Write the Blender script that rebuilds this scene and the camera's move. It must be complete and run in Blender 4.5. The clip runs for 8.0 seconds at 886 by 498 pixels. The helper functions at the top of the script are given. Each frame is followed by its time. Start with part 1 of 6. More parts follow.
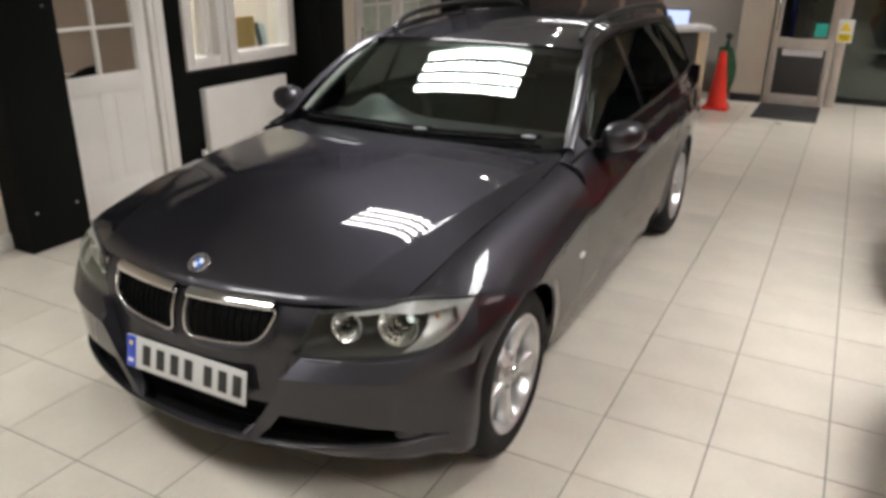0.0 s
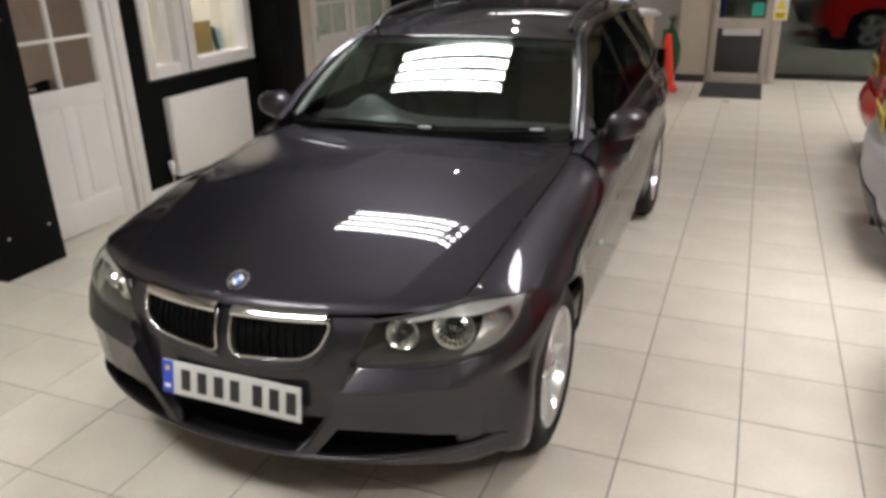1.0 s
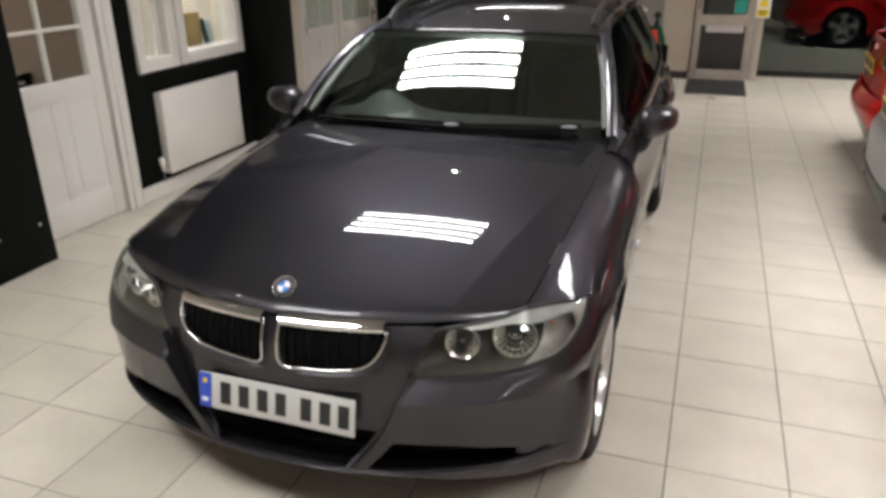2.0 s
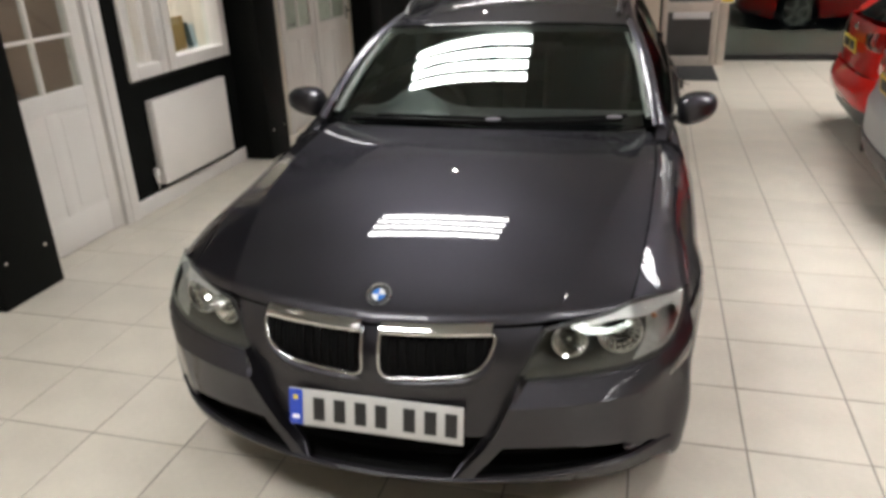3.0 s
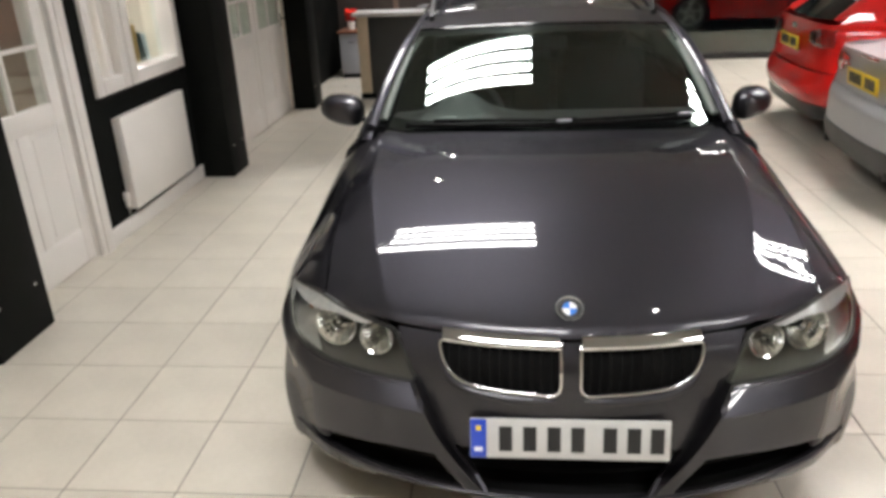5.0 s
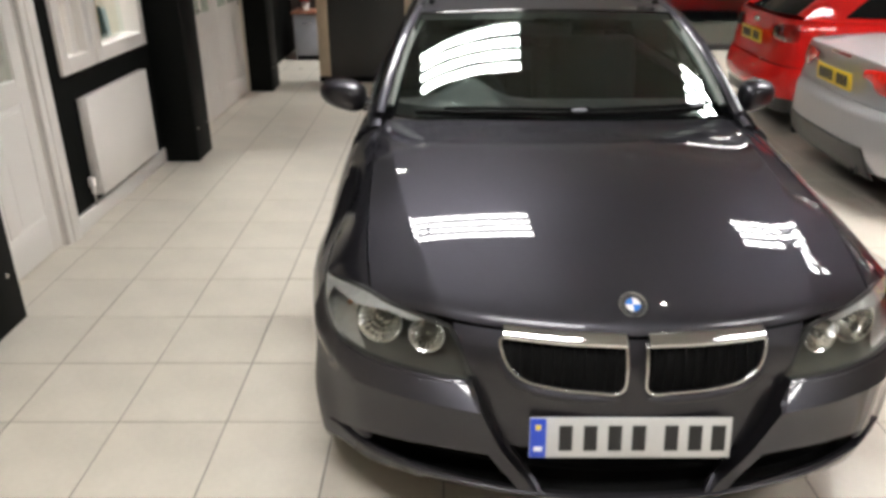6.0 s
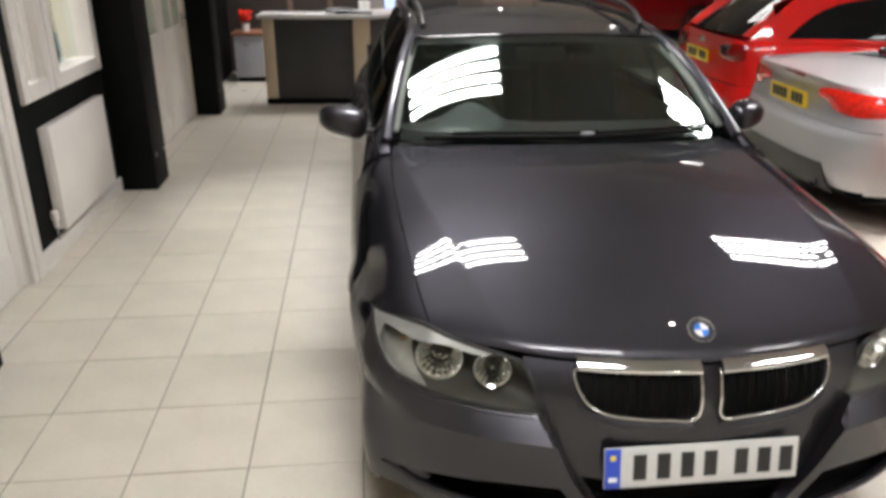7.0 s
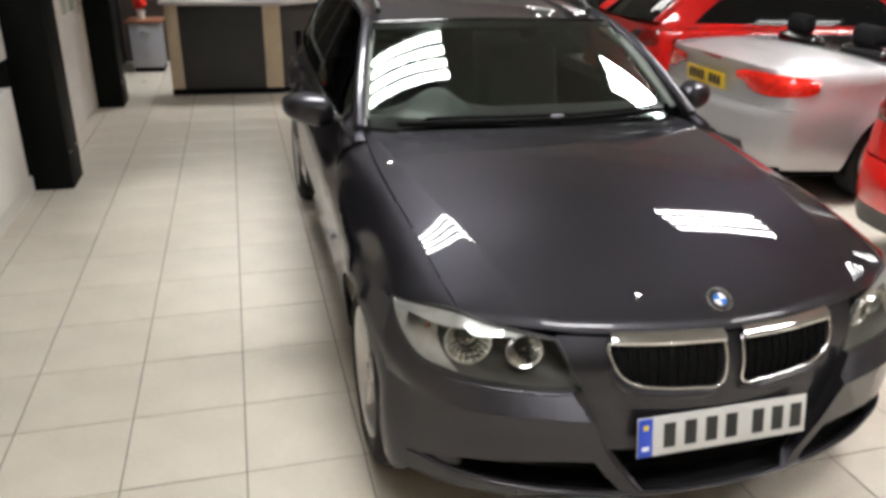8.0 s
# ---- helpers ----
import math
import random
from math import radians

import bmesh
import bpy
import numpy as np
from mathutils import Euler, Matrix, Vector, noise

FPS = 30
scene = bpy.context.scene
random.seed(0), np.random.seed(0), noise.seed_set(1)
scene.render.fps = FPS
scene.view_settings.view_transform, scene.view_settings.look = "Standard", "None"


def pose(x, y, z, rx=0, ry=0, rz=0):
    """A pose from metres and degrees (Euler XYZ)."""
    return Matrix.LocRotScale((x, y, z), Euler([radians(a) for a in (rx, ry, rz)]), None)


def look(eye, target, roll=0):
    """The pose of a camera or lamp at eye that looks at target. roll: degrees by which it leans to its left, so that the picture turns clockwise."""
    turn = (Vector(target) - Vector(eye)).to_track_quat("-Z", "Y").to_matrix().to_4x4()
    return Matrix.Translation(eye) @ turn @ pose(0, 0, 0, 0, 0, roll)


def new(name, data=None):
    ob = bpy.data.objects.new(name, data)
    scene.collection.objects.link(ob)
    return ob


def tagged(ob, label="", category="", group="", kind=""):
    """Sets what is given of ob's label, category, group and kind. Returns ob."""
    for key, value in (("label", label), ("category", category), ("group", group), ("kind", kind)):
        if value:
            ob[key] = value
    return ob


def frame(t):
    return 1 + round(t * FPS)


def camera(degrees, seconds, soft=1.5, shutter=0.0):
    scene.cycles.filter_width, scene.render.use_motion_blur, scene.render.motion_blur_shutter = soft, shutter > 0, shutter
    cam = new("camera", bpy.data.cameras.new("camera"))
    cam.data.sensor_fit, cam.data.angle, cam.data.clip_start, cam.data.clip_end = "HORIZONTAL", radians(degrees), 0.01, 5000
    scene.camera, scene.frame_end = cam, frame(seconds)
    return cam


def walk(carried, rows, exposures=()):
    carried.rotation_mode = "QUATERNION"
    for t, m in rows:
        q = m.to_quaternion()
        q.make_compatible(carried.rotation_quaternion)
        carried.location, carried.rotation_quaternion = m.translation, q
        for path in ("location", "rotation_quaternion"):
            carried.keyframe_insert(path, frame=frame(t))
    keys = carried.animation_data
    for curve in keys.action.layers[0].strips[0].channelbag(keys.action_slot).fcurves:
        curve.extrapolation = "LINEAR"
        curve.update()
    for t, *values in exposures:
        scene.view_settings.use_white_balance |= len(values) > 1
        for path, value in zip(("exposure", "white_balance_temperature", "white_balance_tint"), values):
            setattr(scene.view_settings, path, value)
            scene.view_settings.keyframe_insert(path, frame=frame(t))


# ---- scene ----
cam = camera(61.7, 8.0, soft=3.6)
PATH = [
    (0, (0.0, 0.057, 1.708), (-0.869, 1.703, 0.976), 0.6),
    (0.5, (-0.148, 0.005, 1.715), (-0.926, 1.692, 0.975), -0.7),
    (1, (-0.318, -0.064, 1.724), (-1.032, 1.647, 0.975), -1.5),
    (1.5, (-0.464, -0.065, 1.711), (-1.164, 1.649, 0.954), -0.4),
    (1.7, (-0.524, -0.06, 1.71), (-1.192, 1.664, 0.949), -0.7),
    (2.8, (-0.931, -0.094, 1.72), (-1.456, 1.683, 0.967), -0.8),
    (3, (-1.032, -0.126, 1.708), (-1.529, 1.65, 0.934), -2.3),
    (3.5, (-1.23, -0.148, 1.709), (-1.678, 1.637, 0.926), -1.8),
    (4, (-1.437, -0.101, 1.699), (-1.808, 1.702, 0.917), -1.8),
    (4.2, (-1.514, -0.1, 1.71), (-1.878, 1.71, 0.941), -1.0),
    (5.3, (-1.976, -0.124, 1.682), (-2.096, 1.718, 0.912), -2.0),
    (5.5, (-2.029, -0.118, 1.71), (-2.131, 1.717, 0.921), -0.9),
    (6, (-2.203, -0.049, 1.683), (-2.202, 1.783, 0.879), 0.0),
    (6.5, (-2.36, 0.013, 1.702), (-2.317, 1.856, 0.925), 1.3),
    (7, (-2.565, 0.03, 1.702), (-2.359, 1.868, 0.941), 0.5),
    (7.5, (-2.769, 0.04, 1.703), (-2.408, 1.846, 0.924), 0.1),
    (8, (-2.914, 0.106, 1.682), (-2.423, 1.879, 0.897), 1.3),
]
walk(cam, [(t, look(eye, target, roll)) for t, eye, target, roll in PATH], [(0.0, -0.15), (1.5, -0.15), (3.2, -0.13), (4.2, 0.01), (5.5, 0.09), (8.0, 0.09)])

# ---- light and exposure ----
CEIL = 2.95
world = bpy.data.worlds.new("night")
world.use_nodes = True
scene.world = world
world.node_tree.nodes["Background"].inputs[0].default_value = (0.05, 0.06, 0.09, 1)
world.node_tree.nodes["Background"].inputs[1].default_value = 0.06
scene.view_settings.exposure = 0.0

# ---- small helpers ----


def part(name, bm, material, parent, label=""):
    """One mesh object from a bmesh, under a thing or a part."""
    me = bpy.data.meshes.new(name)
    bm.to_mesh(me)
    bm.free()
    if material:
        me.materials.append(material)
    ob = new(name, me)
    if parent is not None:
        ob.parent = parent
    if label:
        ob["label"] = label
    return ob


def thing(name, label, category, m=None, group="", kind=""):
    """An empty that carries a thing's parts."""
    ob = new(name)
    if m is not None:
        ob.matrix_basis = m
    return tagged(ob, label, category, group, kind)


def smooth(ob, angle=None):
    me = ob.data
    for p in me.polygons:
        p.use_smooth = True
    if angle is not None:
        bm = bmesh.new()
        bm.from_mesh(me)
        for e in bm.edges:
            if len(e.link_faces) == 2 and e.calc_face_angle(0) > radians(angle):
                e.smooth = False
        bm.to_mesh(me)
        bm.free()
    return ob


def add_box(bm, c, s, m=None, bevel=0.0, seg=2):
    """A box of centre c and size s in a bmesh, bevelled."""
    r = bmesh.ops.create_cube(bm, size=1.0)
    vs = r["verts"]
    for v in vs:
        v.co = Vector((v.co.x * s[0] + c[0], v.co.y * s[1] + c[1], v.co.z * s[2] + c[2]))
    if bevel > 0:
        es = list({e for v in vs for e in v.link_edges})
        rb = bmesh.ops.bevel(bm, geom=es, offset=bevel, segments=seg, profile=0.5, affect="EDGES")
        vs = list({v for f in rb["faces"] for v in f.verts} | {v for v in vs if v.is_valid})
    if m is not None:
        bmesh.ops.transform(bm, matrix=m, verts=vs)
    return vs


def box(name, c, s, material, parent, bevel=0.004, label="", m=None, seg=2):
    bm = bmesh.new()
    add_box(bm, c, s, m, bevel, seg)
    ob = part(name, bm, material, parent, label)
    return smooth(ob, 35)


def add_tube(bm, pts, r, n=10, closed=False, caps=True, flat=None):
    """A tube of radius r (number or list) along points; flat: (width, height) factors of its oval."""
    pts = [Vector(p) for p in pts]
    k = len(pts)
    rs = r if isinstance(r, (list, tuple)) else [r] * k
    rings = []
    up = None
    for i, p in enumerate(pts):
        a = pts[(i - 1) % k] if (closed or i > 0) else p
        b = pts[(i + 1) % k] if (closed or i < k - 1) else p
        d = (b - a).normalized()
        if up is None:
            up = Vector((0, 0, 1)) if abs(d.z) < 0.9 else Vector((0, 1, 0))
        side = d.cross(up).normalized()
        up = side.cross(d).normalized()
        fw, fh = flat or (1, 1)
        ring = []
        for j in range(n):
            t = 2 * math.pi * j / n
            ring.append(bm.verts.new(p + side * math.cos(t) * rs[i] * fw + up * math.sin(t) * rs[i] * fh))
        rings.append(ring)
    for i in range(k if closed else k - 1):
        A, B = rings[i], rings[(i + 1) % k]
        for j in range(n):
            bm.faces.new((A[j], A[(j + 1) % n], B[(j + 1) % n], B[j]))
    if caps and not closed:
        bm.faces.new(rings[0][::-1])
        bm.faces.new(rings[-1])


def tube(name, pts, r, material, parent, n=10, closed=False, label="", flat=None):
    bm = bmesh.new()
    add_tube(bm, pts, r, n, closed, True, flat)
    return smooth(part(name, bm, material, parent, label), 50)


def add_lathe(bm, prof, n=48, m=None):
    """Turn a profile of (radius, height) about z."""
    rings = []
    new_vs = []
    for r, h in prof:
        if r < 1e-6:
            v = bm.verts.new((0, 0, h))
            rings.append([v])
            new_vs.append(v)
        else:
            ring = [bm.verts.new((r * math.cos(2 * math.pi * j / n), r * math.sin(2 * math.pi * j / n), h)) for j in range(n)]
            rings.append(ring)
            new_vs += ring
    for A, B in zip(rings, rings[1:]):
        for j in range(n):
            if len(A) == 1 and len(B) == 1:
                continue
            if len(A) == 1:
                bm.faces.new((A[0], B[j], B[(j + 1) % n]))
            elif len(B) == 1:
                bm.faces.new((A[j], A[(j + 1) % n], B[0]))
            else:
                bm.faces.new((A[j], A[(j + 1) % n], B[(j + 1) % n], B[j]))
    if m is not None:
        bmesh.ops.transform(bm, matrix=m, verts=new_vs)


def lathe(name, prof, material, parent, n=48, m=None, label="", angle=40):
    bm = bmesh.new()
    add_lathe(bm, prof, n, m)
    bmesh.ops.recalc_face_normals(bm, faces=bm.faces)
    return smooth(part(name, bm, material, parent, label), angle)


def spline(knots, x):
    """A smooth curve through (x, value...) knots, monotone in x; flat tangents are averaged (Catmull-Rom with uneven steps)."""
    n = len(knots)
    if x <= knots[0][0]:
        i = 0
    elif x >= knots[-1][0]:
        i = n - 2
    else:
        i = max(j for j in range(n - 1) if knots[j][0] <= x)
    k0, k1 = knots[i], knots[i + 1]
    h = k1[0] - k0[0]
    t = min(max((x - k0[0]) / h, 0.0), 1.0)
    out = []
    for c in range(1, len(k0)):
        def slope(j):
            if j == 0:
                return (knots[1][c] - knots[0][c]) / (knots[1][0] - knots[0][0])
            if j == n - 1:
                return (knots[-1][c] - knots[-2][c]) / (knots[-1][0] - knots[-2][0])
            d0 = (knots[j][c] - knots[j - 1][c]) / (knots[j][0] - knots[j - 1][0])
            d1 = (knots[j + 1][c] - knots[j][c]) / (knots[j + 1][0] - knots[j][0])
            w0, w1 = knots[j + 1][0] - knots[j][0], knots[j][0] - knots[j - 1][0]
            return (d0 * w0 + d1 * w1) / (w0 + w1)
        a, b = slope(i) * h, slope(i + 1) * h
        out.append((2 * t**3 - 3 * t**2 + 1) * k0[c] + (t**3 - 2 * t**2 + t) * a + (-2 * t**3 + 3 * t**2) * k1[c] + (t**3 - t**2) * b)
    return out[0] if len(out) == 1 else out


def along(ctrl, n, power=0.5):
    """n points on a smooth curve through control points."""
    ctrl = [Vector(c) for c in ctrl]
    ts = [0.0]
    for a, b in zip(ctrl, ctrl[1:]):
        ts.append(ts[-1] + max((b - a).length, 1e-5) ** power)
    knots = [(t, *c) for t, c in zip(ts, ctrl)]
    return [Vector(spline(knots, ts[-1] * i / (n - 1))) for i in range(n)]


def add_sheet(bm, rows, out, flange=0.0, holes=None):
    """A grid of points as faces, its border turned in by flange metres away from out."""
    nu, nv = len(rows), len(rows[0])
    V = [[bm.verts.new(p) for p in row] for row in rows]
    flip = None
    a = (Vector(rows[nu // 2 + 1 if nu > 2 else 1][nv // 2]) - Vector(rows[nu // 2 if nu > 2 else 0][nv // 2]))
    b = (Vector(rows[nu // 2 if nu > 2 else 0][nv // 2 + 1 if nv > 2 else 1]) - Vector(rows[nu // 2 if nu > 2 else 0][nv // 2 if nv > 2 else 0]))
    flip = a.cross(b).dot(Vector(out)) < 0
    for i in range(nu - 1):
        for j in range(nv - 1):
            if holes and holes(i, j):
                continue
            q = (V[i][j], V[i + 1][j], V[i + 1][j + 1], V[i][j + 1])
            if (q[0].co - q[2].co).length < 1e-6 or (q[1].co - q[3].co).length < 1e-6:
                continue
            q = list(dict.fromkeys(q))
            try:
                bm.faces.new(q[::-1] if flip else q)
            except ValueError:
                pass
    if flange:
        bm.normal_update()
        border = [e for e in bm.edges if len(e.link_faces) == 1 and e.verts[0] in set(v for r in V for v in r)]
        inner = {}
        for e in border:
            for v in e.verts:
                if v not in inner:
                    inner[v] = bm.verts.new(v.co - v.normal * flange)
        for e in border:
            f = e.link_faces[0]
            l = [l for l in f.loops if l.edge == e][0]
            p, q = l.vert, l.link_loop_next.vert
            bm.faces.new((q, p, inner[p], inner[q]))
    return V


def sheet(name, rows, out, material, parent, flange=0.012, label="", holes=None, angle=32):
    bm = bmesh.new()
    add_sheet(bm, rows, out, flange, holes)
    return smooth(part(name, bm, material, parent, label), angle)


def mirror_rows(rows):
    """Half a sheet (first point of each row on the middle plane) made whole."""
    return [[Vector((-p[0], p[1], p[2])) for p in row[:0:-1]] + [Vector(p) for p in row] for row in rows]


def flipx(rows):
    return [[Vector((-p[0], p[1], p[2])) for p in row] for row in rows]


# ---- materials ----


def mat(name, base, rough=0.5, metal=0.0, coat=0.0, coat_rough=0.03, vary=0.12, scale=6.0, bump=0.0, bump_scale=80.0, rough_vary=0.1, spec=0.5, stain=None, per_object=0.0):
    """A surface with two scales of variation in colour and gloss, and fine relief."""
    m = bpy.data.materials.new(name)
    m.use_nodes = True
    nt = m.node_tree
    b = nt.nodes["Principled BSDF"]
    b.inputs["Metallic"].default_value = metal
    b.inputs["Coat Weight"].default_value = coat
    b.inputs["Coat Roughness"].default_value = coat_rough
    b.inputs["Specular IOR Level"].default_value = spec
    tc = nt.nodes.new("ShaderNodeTexCoord")
    big = nt.nodes.new("ShaderNodeTexNoise")
    big.inputs["Scale"].default_value = scale
    big.inputs["Detail"].default_value = 4
    fine = nt.nodes.new("ShaderNodeTexNoise")
    fine.inputs["Scale"].default_value = bump_scale
    fine.inputs["Detail"].default_value = 3
    nt.links.new(tc.outputs["Object"], big.inputs["Vector"])
    nt.links.new(tc.outputs["Object"], fine.inputs["Vector"])
    mix = nt.nodes.new("ShaderNodeMix")
    mix.data_type = "RGBA"
    lo = [c * (1 - vary) for c in base]
    hi = [min(c * (1 + vary), 1) for c in base] if stain is None else stain
    mix.inputs[6].default_value = (*lo, 1)
    mix.inputs[7].default_value = (*hi, 1)
    ramp = nt.nodes.new("ShaderNodeMapRange")
    ramp.inputs[1].default_value, ramp.inputs[2].default_value = 0.3, 0.7
    add = nt.nodes.new("ShaderNodeMath")
    add.operation = "MULTIPLY_ADD"
    add.inputs[1].default_value = 0.3
    nt.links.new(fine.outputs[0], add.inputs[0])
    sub = nt.nodes.new("ShaderNodeMath")
    sub.operation = "SUBTRACT"
    sub.inputs[1].default_value = 0.15
    nt.links.new(big.outputs[0], sub.inputs[0])
    nt.links.new(sub.outputs[0], add.inputs[2])
    nt.links.new(add.outputs[0], ramp.inputs[0])
    nt.links.new(ramp.outputs[0], mix.inputs[0])
    colour = mix.outputs[2]
    if per_object:
        info = nt.nodes.new("ShaderNodeObjectInfo")
        hsv = nt.nodes.new("ShaderNodeHueSaturation")
        mr = nt.nodes.new("ShaderNodeMapRange")
        mr.inputs[3].default_value, mr.inputs[4].default_value = 1 - per_object, 1 + per_object
        nt.links.new(info.outputs["Random"], mr.inputs[0])
        nt.links.new(mr.outputs[0], hsv.inputs["Value"])
        nt.links.new(colour, hsv.inputs["Color"])
        colour = hsv.outputs[0]
    nt.links.new(colour, b.inputs["Base Color"])
    rr = nt.nodes.new("ShaderNodeMapRange")
    rr.inputs[3].default_value, rr.inputs[4].default_value = max(rough * (1 - rough_vary * 2), 0.01), min(rough * (1 + rough_vary * 2), 1)
    nt.links.new(big.outputs[0], rr.inputs[0])
    nt.links.new(rr.outputs[0], b.inputs["Roughness"])
    if bump:
        bp = nt.nodes.new("ShaderNodeBump")
        bp.inputs["Strength"].default_value = bump
        bp.inputs["Distance"].default_value = 0.004
        nt.links.new(fine.outputs[0], bp.inputs["Height"])
        nt.links.new(bp.outputs[0], b.inputs["Normal"])
    return m


def glow(name, colour, strength):
    m = bpy.data.materials.new(name)
    m.use_nodes = True
    b = m.node_tree.nodes["Principled BSDF"]
    b.inputs["Base Color"].default_value = (0.8, 0.8, 0.8, 1)
    b.inputs["Emission Color"].default_value = (*colour, 1)
    b.inputs["Emission Strength"].default_value = strength
    return m


def pane(name, tint=(0.9, 0.93, 0.9), rough=0.0, ior=1.5, edge=0.9):
    """Thin glass: what is behind shows through, with a gloss by Fresnel."""
    m = bpy.data.materials.new(name)
    m.use_nodes = True
    nt = m.node_tree
    nt.nodes.remove(nt.nodes["Principled BSDF"])
    out = nt.nodes["Material Output"]
    tr = nt.nodes.new("ShaderNodeBsdfTransparent")
    tr.inputs[0].default_value = (*tint, 1)
    gl = nt.nodes.new("ShaderNodeBsdfGlossy")
    gl.inputs["Roughness"].default_value = rough
    gl.inputs[0].default_value = (0.88, 1.0, 0.93, 1)
    fr = nt.nodes.new("ShaderNodeLayerWeight")
    fr.inputs[0].default_value = 0.5
    pw = nt.nodes.new("ShaderNodeMath")
    pw.operation = "POWER"
    pw.inputs[1].default_value = 4.5
    nt.links.new(fr.outputs["Facing"], pw.inputs[0])
    ma = nt.nodes.new("ShaderNodeMath")
    ma.operation = "MULTIPLY_ADD"
    ma.inputs[1].default_value, ma.inputs[2].default_value = edge, ((ior - 1) / (ior + 1)) ** 2 * 1.7
    nt.links.new(pw.outputs[0], ma.inputs[0])
    mx = nt.nodes.new("ShaderNodeMixShader")
    nt.links.new(ma.outputs[0], mx.inputs[0])
    nt.links.new(tr.outputs[0], mx.inputs[1])
    nt.links.new(gl.outputs[0], mx.inputs[2])
    nt.links.new(mx.outputs[0], out.inputs["Surface"])
    return m


PAINT = mat("graphite_paint", (0.045, 0.0435, 0.0505), 0.47, 1.0, 1.0, 0.008, 0.10, 900, rough_vary=0.05, spec=0.0)
PAINT.node_tree.nodes["Principled BSDF"].inputs["Coat IOR"].default_value = 1.36
PAINT.node_tree.nodes["Principled BSDF"].inputs["Specular Tint"].default_value = (0.30, 0.30, 0.31, 1)
SILVER = mat("silver_paint", (0.45, 0.45, 0.46), 0.44, 0.5, 0.35, 0.04, 0.06, 700, rough_vary=0.05)
RED = mat("red_paint", (0.56, 0.010, 0.008), 0.45, 0.0, 1.0, 0.015, 0.04, 4, spec=0.05)
CHROME = mat("chrome", (0.70, 0.70, 0.71), 0.06, 1.0, vary=0.02, scale=12)
ALLOY = mat("alloy_silver", (0.58, 0.58, 0.58), 0.32, 0.85, 0.4, 0.1, 0.06, 14)
RUBBER = mat("tyre_rubber", (0.011, 0.011, 0.011), 0.75, spec=0.2, vary=0.25, scale=14, bump=0.25, bump_scale=120)
BLACKP = mat("black_plastic", (0.014, 0.014, 0.014), 0.42, vary=0.25, scale=18, bump=0.1, bump_scale=300)
GLOSSBLACK = mat("gloss_black", (0.008, 0.008, 0.009), 0.12, vary=0.1, scale=8)
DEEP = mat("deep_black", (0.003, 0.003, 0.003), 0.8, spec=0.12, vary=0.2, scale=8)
DASH = mat("dashboard_vinyl", (0.032, 0.041, 0.040), 0.6, vary=0.2, scale=9, bump=0.3, bump_scale=350)
CLOTH = mat("seat_cloth", (0.009, 0.009, 0.010), 0.9, spec=0.06, vary=0.3, scale=22, bump=0.5, bump_scale=400)
PILLARTRIM = mat("pillar_trim_grey", (0.24, 0.26, 0.24), 0.7, vary=0.08, scale=20)
HEADLIN = mat("headliner", (0.05, 0.05, 0.05), 0.9, vary=0.1, scale=30)
WSCREEN = pane("windscreen_glass", (0.62, 0.69, 0.65), 0.0, 1.68)
SIDEGLASS = pane("side_glass", (0.16, 0.18, 0.17), 0.0, 1.35, 0.30)
LENS = pane("lamp_lens", (0.93, 0.94, 0.93), 0.0, 1.45)
CLEAR = pane("window_glass", (0.93, 0.95, 0.93), 0.0, 1.5)
PLATEW = mat("plate_white", (0.50, 0.50, 0.485), 0.35, vary=0.04, scale=10)
PLATEY = mat("plate_yellow", (0.78, 0.55, 0.02), 0.35, vary=0.04, scale=10)
PLATEBLUE = mat("plate_blue", (0.02, 0.06, 0.42), 0.35, vary=0.05, scale=10)
INK = mat("ink_black", (0.015, 0.015, 0.015), 0.45, vary=0.1, scale=30)
BADGEBLUE = mat("badge_blue", (0.05, 0.2, 0.62), 0.2, 0, 0.6, vary=0.03)
BADGEWHITE = mat("badge_white", (0.8, 0.8, 0.82), 0.2, 0, 0.6, vary=0.03)
AMBER = mat("amber_lens", (0.55, 0.27, 0.16), 0.15, 0, 0.8, vary=0.1, scale=40)
DARKLAMP = mat("tail_lamp_dark_red", (0.20, 0.006, 0.005), 0.10, 0, 1.0, vary=0.3, scale=24)
TINTED = mat("tinted_car_glass", (0.006, 0.007, 0.007), 0.03, vary=0.1, scale=4, spec=0.14)
TAILRED = mat("tail_lamp_red", (0.72, 0.022, 0.012), 0.12, 0, 1.0, vary=0.25, scale=30)
REFLECTOR = mat("lamp_reflector", (0.90, 0.90, 0.90), 0.05, 1.0, vary=0.06, scale=25, bump=0.3, bump_scale=60)
BEZEL = mat("lamp_bezel", (0.38, 0.38, 0.37), 0.36, 0.35, vary=0.1, scale=20)
SATIN = mat("satin_reflector", (0.36, 0.35, 0.33), 0.36, 0.7, vary=0.10, scale=30, bump=0.1, bump_scale=60)
BEZELDARK = mat("lamp_bezel_dark", (0.024, 0.021, 0.018), 0.5, 0.1, vary=0.1, scale=20)
# opaque pale pane; the glow of a lit room behind is in its colour
LITPANE = mat("lit_room_pane", (0.50, 0.55, 0.47), 0.25, vary=0.10, scale=14, bump=0.3, bump_scale=60)
WHITEPAINT = mat("white_gloss_paint", (0.80, 0.765, 0.73), 0.34, vary=0.02, scale=3)
CREAM = mat("cream_wall_paint", (0.70, 0.64, 0.55), 0.75, vary=0.04, scale=3, bump=0.05, bump_scale=120)
BLACKWALL = mat("black_wall_paint", (0.004, 0.0045, 0.004), 0.7, spec=0.10, vary=0.25, scale=3, bump=0.05, bump_scale=90)
